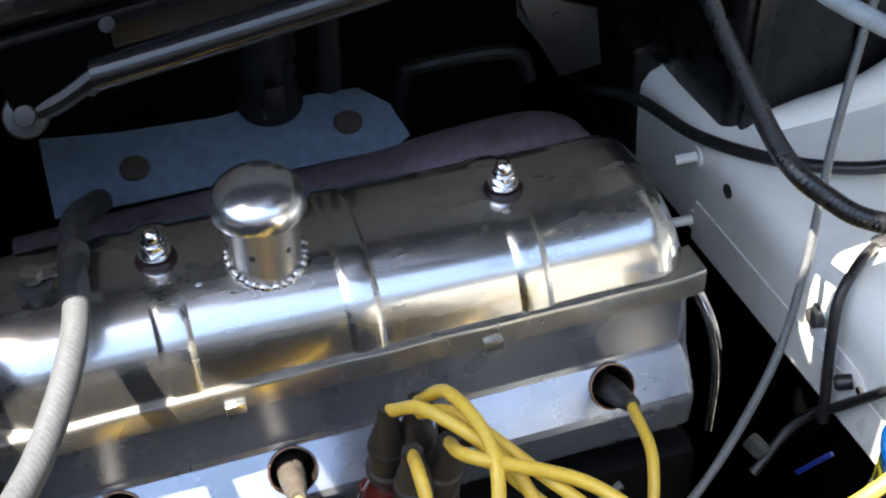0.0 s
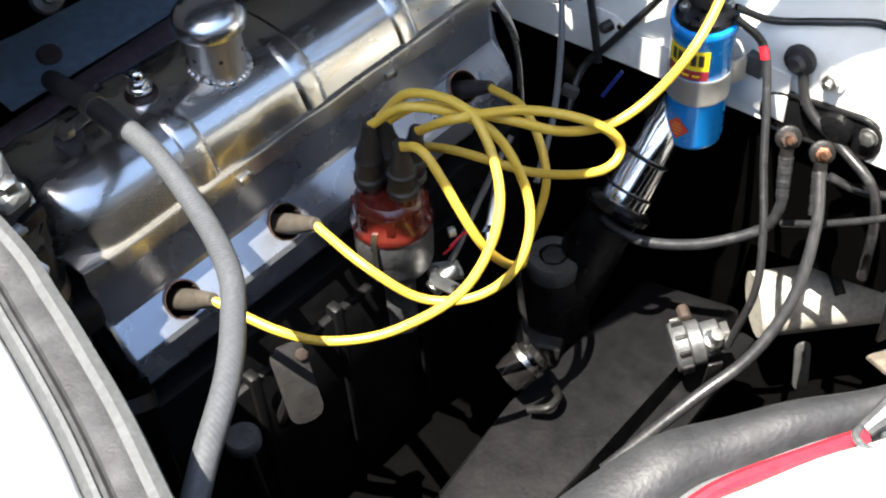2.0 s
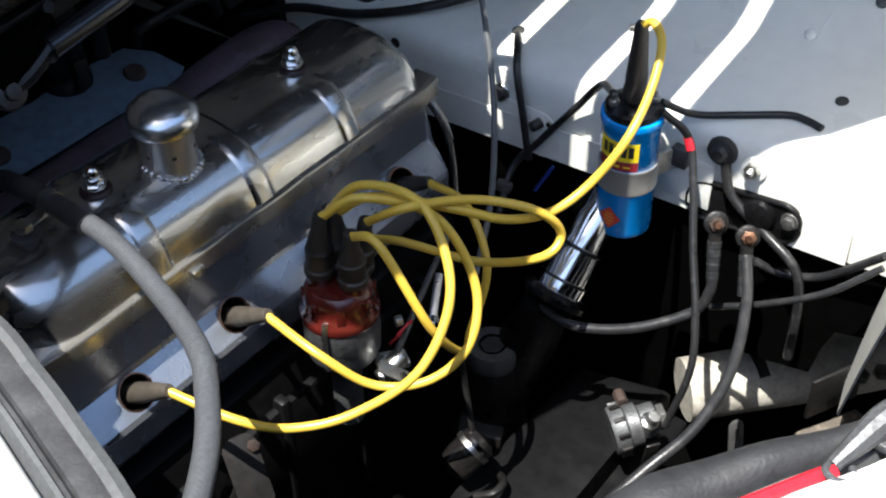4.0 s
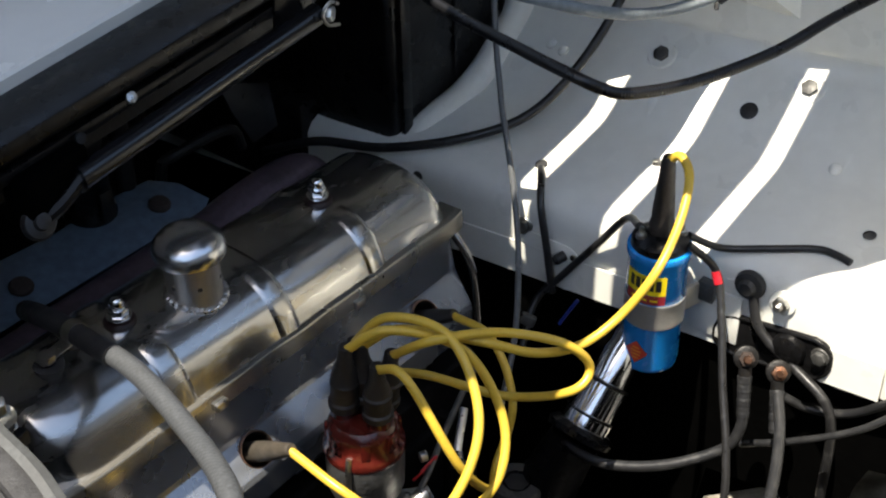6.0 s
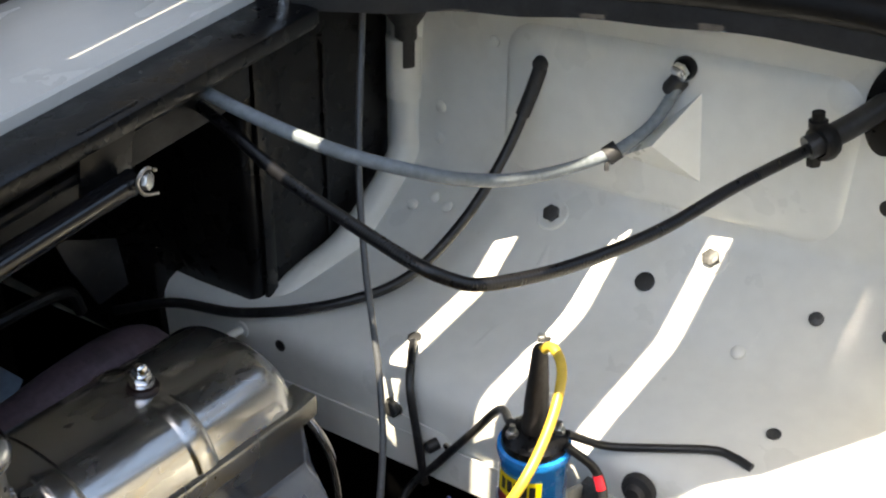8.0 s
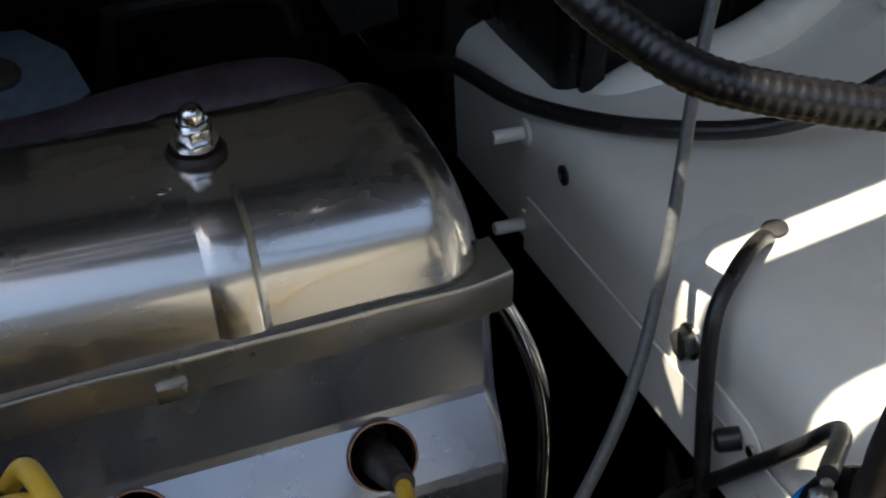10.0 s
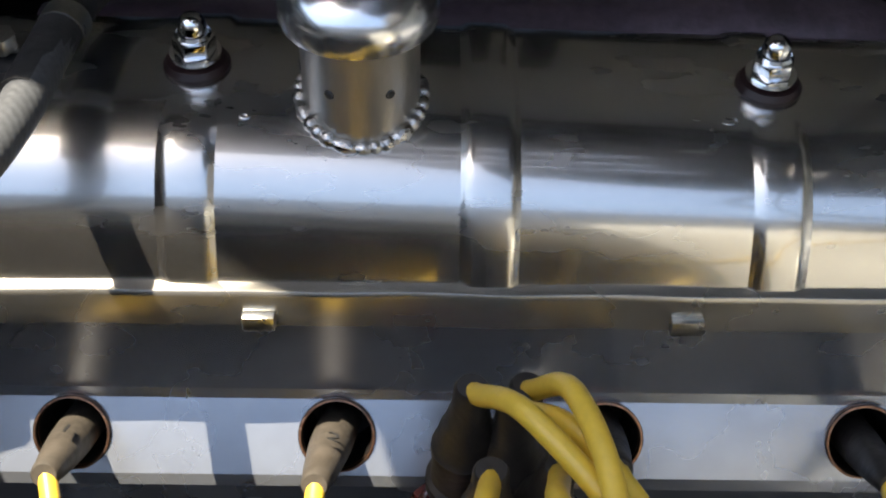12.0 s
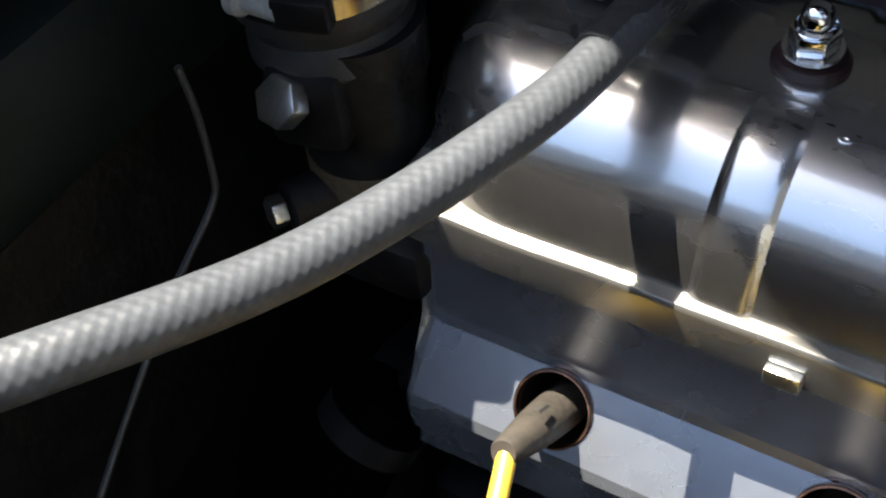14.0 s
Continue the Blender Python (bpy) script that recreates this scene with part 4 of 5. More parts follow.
for k in range(8):
    a = 2 * math.pi * k / 8
    part("cap_rib", box(0.003, 0.008, 0.020, pose(DX + 0.0300 * math.cos(a), DY + 0.0300 * math.sin(a), 0.022, 0, 0, math.degrees(a)), 0.0012), REDCAP, red)
for a in (200, 20):
    c, s = math.cos(radians(a)), math.sin(radians(a))
    clip = part("spring_clip", tube([(DX + 0.034 * c, DY + 0.034 * s, -0.035), (DX + 0.037 * c, DY + 0.037 * s, -0.012), (DX + 0.0355 * c, DY + 0.0355 * s, 0.006), (DX + 0.032 * c, DY + 0.032 * s, 0.017)], 0.0026, 6, 8), ZINC, dist, "bright spring clip")
part("vacuum_lever", box(0.03, 0.02, 0.006, pose(DX + 0.02, DY - 0.036, -0.052, 0, 10, -30), 0.002), ZINC, dist)
part("condenser", lathe([(0, 0), (0.0072, 0), (0.0078, 0.002), (0.0078, 0.026), (0.006, 0.028), (0, 0.028)], frame_to((DX - 0.002, DY - 0.042, -0.052), (DX + 0.03, DY - 0.045, -0.042)), 20), ZINC, dist, "small bright condenser")
part("clamp_screw", hexagon(0.005, 0.006, frame_to((DX + 0.03, DY - 0.034, -0.014), (DX + 0.05, DY - 0.045, -0.014))), ZINC, dist)
part("red_lead", tube([(DX + 0.03, DY - 0.035, -0.03), (DX + 0.048, DY - 0.036, -0.026), (DX + 0.05, DY - 0.03, -0.04), (DX + 0.036, DY - 0.02, -0.055)], 0.0013, 8, 8), RED, dist)


def boot(parent, a, b, r0, r1, material, length=None, ringed=True):
    """A ringed rubber boot from a towards b."""
    L = length or (Vector(b) - Vector(a)).length
    prof = [(0, 0), (r0, 0), (r0 * 1.06, L * 0.05), (r0 * 1.06, L * 0.12), (r0 * 0.93, L * 0.15), (r0 * 0.92, L * 0.36), (r0 * 0.98, L * 0.39), (r0 * 0.98, L * 0.44), (r0 * 0.86, L * 0.47), (r0 * 0.80, L * 0.60), (r1 * 1.22, L * 0.68), (r1 * 1.25, L * 0.74), (r1 * 1.08, L * 0.78), (r1, L * 0.97), (r1 * 0.85, L), (0, L)]
    if not ringed:
        prof = [(0, 0), (r0, 0), (r0, L * 0.38), (r0 * 0.97, L * 0.50), (r0 * 0.88, L * 0.66), (r1 * 1.22, L * 0.82), (r1 * 1.08, L * 0.90), (r1, L * 0.98), (r1 * 0.85, L), (0, L)]
    return part("boot", lathe(prof, frame_to(a, b), 24), material, parent)


LEADS = {
    "to_fourth": [(0.168, -0.088, 0.095), (0.165, -0.120, 0.105), (0.172, -0.165, 0.035), (0.220, -0.160, -0.035), (0.266, -0.132, -0.062), (0.298, -0.126, -0.014), (0.319, -0.087, 0.025), (0.327, -0.036, 0.022)],
    "to_first": [(0.003, -0.04, 0.027), (0.021, -0.094, 0.015), (0.047, -0.124, 0.002), (0.084, -0.158, 0.009), (0.131, -0.188, 0.04), (0.177, -0.181, 0.086), (0.2, -0.136, 0.13), (0.193, -0.08, 0.127), (0.181, -0.052, 0.094)],
    "to_second": [(0.106, -0.046, 0.031), (0.106, -0.104, 0.021), (0.127, -0.14, -0.008), (0.156, -0.175, -0.004), (0.189, -0.19, 0.02), (0.217, -0.174, 0.057), (0.216, -0.136, 0.107), (0.18, -0.091, 0.128), (0.162, -0.061, 0.104)],
    "to_third": [(0.2215, -0.034, 0.026), (0.228, -0.085, 0.046), (0.268, -0.138, 0.023), (0.277, -0.197, 0.054), (0.295, -0.203, 0.071), (0.274, -0.19, 0.103), (0.245, -0.15, 0.113), (0.19, -0.128, 0.130), (0.190, -0.084, 0.092)],
    "to_coil": [(0.4345, -0.1815, 0.189), (0.4335, -0.1925, 0.1975), (0.423, -0.2075, 0.188), (0.392, -0.219, 0.166), (0.353, -0.223, 0.141), (0.328, -0.208, 0.105), (0.295, -0.193, 0.089), (0.26, -0.173, 0.094), (0.23, -0.143, 0.11), (0.196, -0.09, 0.118), (0.176, -0.064, 0.10)],
}
for key, pts in LEADS.items():
    coil_lead = key == "to_coil"
    lead = thing("coil_lead" if coil_lead else "plug_lead", "long yellow high tension lead from coil to distributor" if coil_lead else "yellow high tension plug lead with dark rubber boots", "ignition lead", "" if coil_lead else "plug leads", pts[-1])
    part("cable", tube(pts, 0.0038, 14, 12), YELLOW, lead)
    if key == "to_fourth":
        far, nearp, foot = pts[-1], pts[0], HOLES[3]
    elif coil_lead:
        far, nearp, foot = None, pts[-1], None
    else:
        far, nearp, foot = pts[0], pts[-1], HOLES[("to_first", "to_second", "to_third").index(key)]
    if far:
        inner = Vector((foot, 0.0, 0.0)) - WELL * 0.028
        way = (Vector(far) - inner).normalized()
        boot(lead, inner, Vector(far) + way * 0.004, 0.0088, 0.0055, TAN if key in ("to_first", "to_second") else BOOT, None, False)
        if key in ("to_first", "to_second"):
            fc = bpy.data.curves.new("number", "FONT")
            fc.body, fc.size, fc.align_x, fc.align_y, fc.extrude = "1" if key == "to_first" else "2", 0.0125, "CENTER", "CENTER", 0.0002
            tmp = new("number", fc)
            bpy.context.view_layer.update()
            me = bpy.data.meshes.new_from_object(tmp.evaluated_get(bpy.context.evaluated_depsgraph_get()))
            bpy.data.objects.remove(tmp)
            num = new("number", me)
            me.materials.append(INK)
            up = -way
            out = (Vector((0.2, -0.35, 1.0)) - way * Vector((0.2, -0.35, 1.0)).dot(way)).normalized()
            side = up.cross(out)
            mid = inner + (Vector(far) - inner) * 0.74 + out * 0.0114
            num.matrix_world = Matrix.Translation(mid) @ Matrix((side, up, out)).transposed().to_4x4()
            num.parent = lead
            num.matrix_parent_inverse = lead.matrix_world.inverted()
    near_angle = math.atan2(nearp[1] - DY, nearp[0] - DX)
    base = Vector((DX + 0.0160 * math.cos(near_angle), DY + 0.0160 * math.sin(near_angle), 0.030))
    way = (Vector(nearp) - base).normalized()
    part("tower", lathe([(0, -0.004), (0.0108, -0.004), (0.0100, 0.006), (0.0092, 0.020), (0, 0.020)], frame_to(base, base + way), 22), REDCAP, red)
    boot(lead, base + way * 0.015, Vector(nearp) + way * 0.004, 0.0122, 0.0060, BOOT)


# ---- ignition coil ----
COIL = Vector((0.4345, -0.1815, 0.0))
SLIM = Matrix.Translation(COIL) @ Matrix.Diagonal((0.94, 0.94, 1, 1))
coil = thing("ignition_coil", "blue cylindrical ignition coil with yellow label and steel clamp band", "ignition coil", at=(0.437, -0.184, -0.03))
part("can", lathe([(0, -0.025), (0.024, -0.025), (0.0270, -0.022), (0.0278, -0.018), (0.0280, 0.094), (0.0300, 0.097), (0.0305, 0.101), (0.0300, 0.104), (0.0275, 0.105), (0, 0.105)], SLIM, 56), BLUE, coil)
top = part("top", lathe([(0.0272, 0.104), (0.0268, 0.111), (0.0225, 0.114), (0.0105, 0.116), (0.0085, 0.122), (0.0085, 0.140), (0, 0.140)], SLIM, 40), BLACK, coil, "black insulating top")
part("tower_boot", lathe([(0.0, 0.118), (0.0112, 0.118), (0.0118, 0.127), (0.0103, 0.131), (0.0103, 0.142), (0.0088, 0.158), (0.0074, 0.176), (0.0062, 0.190), (0.0048, 0.193), (0, 0.193)], SLIM, 24), BOOT, coil, "dark rubber tower boot")
for a in (-50, 140):
    c = COIL + Vector((0.018 * math.cos(radians(a)), 0.018 * math.sin(radians(a)), 0.113))
    term = part("terminal", hexagon(0.005, 0.005, Matrix.Translation(c)), ZINC, top, "zinc terminal nut")
    part("stud", lathe([(0.0022, 0), (0.0022, 0.011), (0, 0.0115)], Matrix.Translation(c), 12), ZINC, top)
band = part("clamp_band", lathe([(0.0279, 0.0285), (0.0292, 0.0285), (0.0296, 0.0300), (0.0292, 0.0315), (0.0292, 0.0520), (0.0296, 0.0535), (0.0292, 0.0550), (0.0279, 0.0550)], SLIM, 56), BAND, coil, "brushed steel clamp band")
part("bracket", box(0.024, 0.004, 0.024, pose(0.4635, -0.205, 0.042, 0, 0, -18), 0.001), BAND, coil)
part("clamp_ear", box(0.010, 0.016, 0.020, pose(0.4715, -0.214, 0.046), 0.001), CASTING, coil)
part("mount_plate", box(0.003, 0.050, 0.052, pose(0.4755, -0.222, 0.022), 0.001), WHITE, coil)


def coil_patch(a0, a1, z0, z1, material, name, parent, r=0.0265):
    rows = []
    for z in (z0, z1):
        rows.append([COIL + Vector((r * math.cos(radians(a0 + (a1 - a0) * k / 12)), r * math.sin(radians(a0 + (a1 - a0) * k / 12)), z)) for k in range(13)])
    return part(name, sheet(rows, 0.0002), material, parent)


A0, A1 = 143, 228
yl = coil_patch(A0, A1, 0.0665, 0.0865, LABEL_YELLOW, "label", coil)
coil_patch(A0, A1, 0.0562, 0.066, LABEL_MAROON, "label_field", coil)
for k, (w, g) in enumerate(((7, 0), (7, 0), (6, 0), (6, 0), (7, 0))):  # maker's mark as plain bars
    coil_patch(A0 + 11 + 13.5 * k, A0 + 21 + 13.5 * k, 0.0715, 0.0830, INK, "label_bar", yl, 0.0268)
for k in range(3):
    coil_patch(A0 + 16 + 20 * k, A0 + 30 + 20 * k, 0.0600, 0.0618, LABEL_YELLOW, "label_bar", yl, 0.0268)
# warning diamond
rows = []
for s in range(9):
    v = -1 + s / 4
    wdt = 1 - abs(v)
    rows.append([COIL + Vector((0.0266 * math.cos(radians(181 + 24 * wdt * h)), 0.0266 * math.sin(radians(181 + 24 * wdt * h)), 0.000 + 0.0125 * v)) for h in (-1, -0.5, 0, 0.5, 1)])
dia = part("warning_diamond", sheet(rows, 0.0002), LABEL_RED, coil, "red diamond warning mark")
for v in (-0.5, -0.2, 0.1, 0.4):
    q = 12 * (1 - abs(v))
    coil_patch(181 - q, 181 + q, 0.0125 * v - 0.001, 0.0125 * v + 0.001, LABEL_ORANGE, "print_bar", dia, 0.0269)


# ---- hoses and cables ----
hose = thing("coolant_hose", "grey braided rubber hose clipped over the cover", "hose", at=(0.01, 0.08, 0.15))
HP = [(0.016, 0.115, 0.146), (0.012, 0.075, 0.156), (0.007, -0.006, 0.163), (-0.016, -0.091, 0.171), (-0.044, -0.157, 0.186), (-0.068, -0.190, 0.190), (-0.103, -0.227, 0.196), (-0.155, -0.266, 0.198), (-0.205, -0.302, 0.185), (-0.25, -0.335, 0.150)]
part("sleeve", tube([(0.03, 0.16, 0.12)] + HP, 0.0078, 14, 16), BRAID, hose, "grey braided sleeve")
# dark cover over the braid, put where the bonnet's shadow falls on it
part("shade_sleeve", tube([(0.03, 0.16, 0.12)] + HP[:2] + [(0.0085, 0.018, 0.1610)], 0.0084, 14, 20), RUBBER, hose, "dark sleeve standing for the shaded end of the hose")
hclip = thing("hose_clip", "bright steel hose clip screwed to the cover", "hose clip", at=(-0.012, 0.07, 0.142))
part("band", lathe([(0.0085, -0.005), (0.0092, -0.005), (0.0092, 0.005), (0.0085, 0.005)], frame_to((0.0118, 0.066, 0.1568), (0.0105, 0.045, 0.1588)), 28), ZINC, hclip)
part("tab", box(0.026, 0.012, 0.0012, pose(-0.006, 0.072, 0.1455, 0, -8, 0), 0.0004), ZINC, hclip)
part("screw", hexagon(0.0068, 0.0065, pose(-0.014, 0.067, 0.1462)), ZINC, hclip)
part("washer", lathe([(0, -0.003), (0.0080, -0.003), (0.0080, 0.003), (0.0112, 0.0045), (0.0116, 0.0080), (0, 0.0090)], pose(-0.014, 0.067, 0.1350), 24), RUBBER, hclip)

CABLES = [
    ("grey_hose", "smooth grey plastic hose clipped to the firewall", GREYHOSE, 0.0053, [(0.43, 0.30, 0.335), (0.386, 0.131, 0.335), (0.395, -0.0015, 0.316), (0.44, -0.070, 0.294), (0.50, -0.089, 0.269), (0.565, -0.089, 0.246), (0.63, -0.093, 0.232), (0.665, -0.107, 0.237), (0.685, -0.126, 0.261), (0.700, -0.143, 0.307)]),
    ("ribbed_hose", "thick black ribbed hose to the steering column stub", HOSEBLACK, 0.0048, [(0.43, 0.30, 0.312), (0.398, 0.123, 0.310), (0.362, -0.0015, 0.303), (0.338, -0.098, 0.304), (0.328, -0.152, 0.3035), (0.340, -0.1714, 0.2935), (0.356, -0.184, 0.287), (0.398, -0.202, 0.281), (0.445, -0.2184, 0.279), (0.504, -0.235, 0.280), (0.5745, -0.251, 0.287), (0.655, -0.276, 0.296)]),
    ("black_cable", "black cable drooping from the firewall across the shelf", WIRE, 0.0050, [(0.702, -0.0, 0.272), (0.663, 0.009, 0.197), (0.611, 0.022, 0.138), (0.559, 0.048, 0.094), (0.512, 0.099, 0.07), (0.477, 0.176, 0.048), (0.462, 0.256, 0.034), (0.45, 0.33, 0.0)]),
    ("control_cable", "thin grey control cable hanging beside the engine", BRAIDWIRE, 0.0030, [(0.60, 0.12, 0.42), (0.574, 0.100, 0.356), (0.524, 0.066, 0.23), (0.489, 0.031, 0.154), (0.472, 0.009, 0.111), (0.456, -0.011, 0.072), (0.428, -0.037, 0.025), (0.374, -0.073, -0.016), (0.317, -0.099, -0.05)]),
    ("coil_wire", "black wire with a red sleeve from coil to starter switch", WIRE, 0.0036, [(0.438, -0.207, 0.112), (0.451, -0.229, 0.086), (0.436, -0.247, 0.05), (0.41, -0.268, 0.005), (0.382, -0.292, -0.038), (0.358, -0.306, -0.081), (0.341, -0.298, -0.145)]),
    ("battery_cable", "thick grey battery cable with a taped lug", CABLE, 0.0048, [(0.432, -0.306, 0.016), (0.384, -0.335, 0.002), (0.314, -0.36, -0.006), (0.25, -0.365, -0.014), (0.199, -0.35, -0.030), (0.13, -0.32, -0.075)]),
    ("starter_cable", "grey taped starter cable", CABLE, 0.0048, [(0.402, -0.292, 0.012), (0.393, -0.297, -0.014), (0.385, -0.288, -0.039), (0.362, -0.254, -0.06), (0.346, -0.216, -0.074), (0.340, -0.185, -0.080), (0.348, -0.150, -0.086)]),
    ("loom_cable", "black loom cable through a rubber grommet", WIRE, 0.0046, [(0.477, -0.253, 0.066), (0.470, -0.268, 0.030), (0.469, -0.304, 0.006), (0.463, -0.34, -0.012), (0.463, -0.352, -0.047), (0.464, -0.354, -0.121)]),
    ("loom_branch", "grey branch of the wiring loom", CABLE, 0.0040, [(0.467, -0.302, -0.03), (0.48, -0.325, -0.042), (0.482, -0.362, -0.027), (0.464, -0.415, 0.04)]),
    ("earth_wire", "grey earth wire crossing to the wing", CABLE, 0.0032, [(0.429, -0.285, -0.069), (0.43, -0.33, -0.04), (0.44, -0.38, -0.005), (0.458, -0.417, 0.032)]),
    ("feed_wire", "black feed wire to the coil terminal", WIRE, 0.0036, [(0.424, -0.166, 0.122), (0.455, -0.135, 0.10), (0.470, -0.10, 0.05), (0.470, -0.062, -0.005), (0.455, -0.04, -0.04), (0.42, -0.05, -0.07)]),
    ("shelf_wire", "black wire from the hole in the shelf", WIRE, 0.0038, [(0.524, 0.005, 0.060), (0.510, -0.004, 0.074), (0.487, -0.02, 0.074), (0.472, -0.031, 0.06), (0.466, -0.043, 0.022), (0.466, -0.052, -0.03)]),
    ("loose_wire", "loose black wire lying on the toe board", WIRE, 0.0034, [(0.450, -0.200, 0.112), (0.482, -0.217, 0.088), (0.500, -0.252, 0.092), (0.5175, -0.288, 0.0975), (0.5180, -0.306, 0.0990), (0.5155, -0.321, 0.0985)]),
]
for name, label, material, r, pts in CABLES:
    ob = part(name, tube(pts, r, 14, 12, ribs=0.00012 if name == "ribbed_hose" else 0.0, pitch=0.0026), material)
    tagged(ob, label, "cable" if "hose" not in name else "hose")


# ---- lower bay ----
# tray colour stands for the deep shade under the engine
tray = part("undertray", sheet([[(x, y, -0.40 + 0.02 * math.sin(x * 9) * math.cos(y * 7)) for x in [-0.5 + 0.15 * k for k in range(14)]] for y in [-0.56 + 0.1 * k for k in range(13)]], 0.003), SHADE_BLACK)
tagged(tray, "undertray below the engine bay, near black for deep shade", "undertray", kind="structure")
front = part("front_panel", sheet([[(-0.30, y, z) for y in (-0.5, -0.2, 0.1, 0.4, 0.7)] for z in (-0.40, -0.1, 0.2, 0.27)], 0.003), SATIN)
tagged(front, "black front panel of the engine bay", "panel", kind="structure")
farwall = part("far_inner_wing", sheet([[(x, 0.60, z) for x in (-0.5, -0.1, 0.3, 0.72)] for z in (-0.40, -0.1, 0.2)], 0.003), SATIN)
tagged(farwall, "black far inner wing of the bay", "inner wing", kind="structure")
# wing side below the rim: its shade is in the colour
nearwall = part("near_inner_wing", sheet([[(x, y, z) for x, y in ((-0.30, -0.36), (-0.1, -0.46), (0.1, -0.53), (0.3, -0.53), (0.43, -0.50))] for z in (-0.40, -0.1, 0.2)], 0.003), SHADE_BLACK)
tagged(nearwall, "near inner wing of the bay, near black for shade", "inner wing", kind="structure")
# flap blackened to keep the gap under the firewall in shade
flap = part("splash_flap", prism([(-0.43, 0.03), (-0.425, -0.075), (-0.384, -0.088), (-0.375, -0.116), (-0.369, -0.152), (-0.326, -0.163), (-0.283, -0.171), (-0.23, -0.18), (-0.20, -0.41), (0.60, -0.41), (0.60, -0.07), (0.30, -0.055), (0.0, -0.032), (-0.2, -0.012)], 0.003, Matrix(((0, 0, 1, 0.487), (1, 0, 0, 0), (0, 1, 0, 0), (0, 0, 0, 1)))), SHADE_BLACK)
tagged(flap, "rubber splash flap below the firewall, near black for shade", "flap")

rail = thing("frame_rail", "grey black painted chassis rail", "chassis rail", at=(0.26, -0.21, -0.25))
bm = prism([(0.03, -0.185), (0.20, -0.165), (0.40, -0.165), (0.43, -0.262), (0.345, -0.256), (0.20, -0.260), (0.05, -0.268)], 0.05, pose(0, 0, -0.25), 0.008)
part("box_section", bm, CHASSIS, rail)
part("lower_flange", prism([(0.05, -0.265), (0.20, -0.257), (0.345, -0.253), (0.43, -0.259), (0.43, -0.282), (0.30, -0.290), (0.08, -0.297)], 0.016, pose(0, 0, -0.25), 0.003), CHASSIS, rail)
sbox = thing("steering_box", "black steering box with a hexagon socket plug", "steering box", at=(0.33, -0.12, -0.25))
part("housing", lathe([(0, -0.27), (0.036, -0.27), (0.036, -0.20), (0.028, -0.175), (0.025, -0.155), (0, -0.155)], pose(0.320, -0.117, 0), 32), BLACK, sbox)
part("arm_housing", tube([(0.320, -0.117, -0.20), (0.345, -0.125, -0.175), (0.355, -0.145, -0.115), (0.360, -0.155, -0.085)], lambda u: 0.034 - 0.010 * u, 6, 24), BLACK, sbox)
plug = part("filler_plug", lathe([(0, -0.156), (0.0225, -0.156), (0.0235, -0.150), (0.0235, -0.138), (0.0215, -0.1345), (0.0125, -0.1345), (0.0125, -0.1350)], pose(0.320, -0.117, 0) @ Matrix.Diagonal((1.1, 1.1, 1, 1)), 36), LEAD, sbox, "round plug with a hexagon socket")
part("socket", hexagon(0.0122, 0.0006, pose(0.320, -0.117, -0.1360)), INK, plug)
part("lower_arm", box(0.05, 0.05, 0.08, pose(0.29, -0.12, -0.25, 10, 0, 30), 0.01), GRIME, sbox)
column = thing("chrome_column", "chrome plated steering column tube", "steering column", at=(0.385, -0.142, -0.11))
ca, cb = Vector((0.364, -0.158, -0.076)), Vector((0.433, -0.165, -0.003))
part("tube", lathe([(0.0, 0), (0.0235, 0), (0.024, 0.004), (0.024, 0.014), (0.0215, 0.016), (0.0215, 0.046), (0.0185, 0.050), (0.0185, 0.080), (0.0165, 0.085), (0.0165, 0.105), (0, 0.105)], frame_to(ca, cb), 36), CHROME, column)
for z, r in ((0.015, 0.0245), (0.048, 0.0218)):
    part("band", lathe([(r - 0.004, z - 0.002), (r, z - 0.001), (r, z + 0.001), (r - 0.004, z + 0.002)], frame_to(ca, cb), 32), BLACK, column)
part("lower_collar", lathe([(0, -0.008), (0.031, -0.008), (0.032, -0.002), (0.027, 0.003), (0, 0.003)], frame_to(ca, cb), 32), BLACK, column)

joint = thing("linkage_joint", "oily bright linkage joint with a clamp", "linkage", at=(0.219, -0.172, -0.16))
part("cup", lathe([(0, -0.03), (0.015, -0.03), (0.017, -0.020), (0.017, 0.002), (0.012, 0.008), (0, 0.010)], frame_to((0.223, -0.172, -0.150), (0.260, -0.185, -0.128)), 28), OILY, joint)
part("ring", lathe([(0.0165, -0.008), (0.0185, -0.008), (0.0185, -0.003), (0.0165, -0.003)], frame_to((0.223, -0.172, -0.150), (0.260, -0.185, -0.128)), 28), ZINC, joint, "bright ring")
part("clamp", tube([(0.196, -0.190, -0.185), (0.205, -0.205, -0.178), (0.222, -0.203, -0.180), (0.232, -0.188, -0.188)], 0.004, 8, 10), GRIME, joint)
part("rod", tube([(0.222, -0.168, -0.14), (0.235, -0.15, -0.10), (0.24, -0.14, -0.06)], 0.003, 6, 8), GRIME, joint)

switch = thing("starter_switch", "worn metal starter switch with cable terminals", "starter switch", at=(0.347, -0.262, -0.175))
sm = frame_to((0.330, -0.250, -0.178), (0.370, -0.283, -0.168)) @ Matrix.Scale(1.2, 4)
part("barrel", lathe([(0, 0), (0.0185, 0), (0.0200, 0.003), (0.0200, 0.011), (0.0175, 0.013), (0.0175, 0.022), (0.0140, 0.024), (0.0140, 0.036), (0.009, 0.038), (0, 0.038)], sm, 32), CASTING, switch)
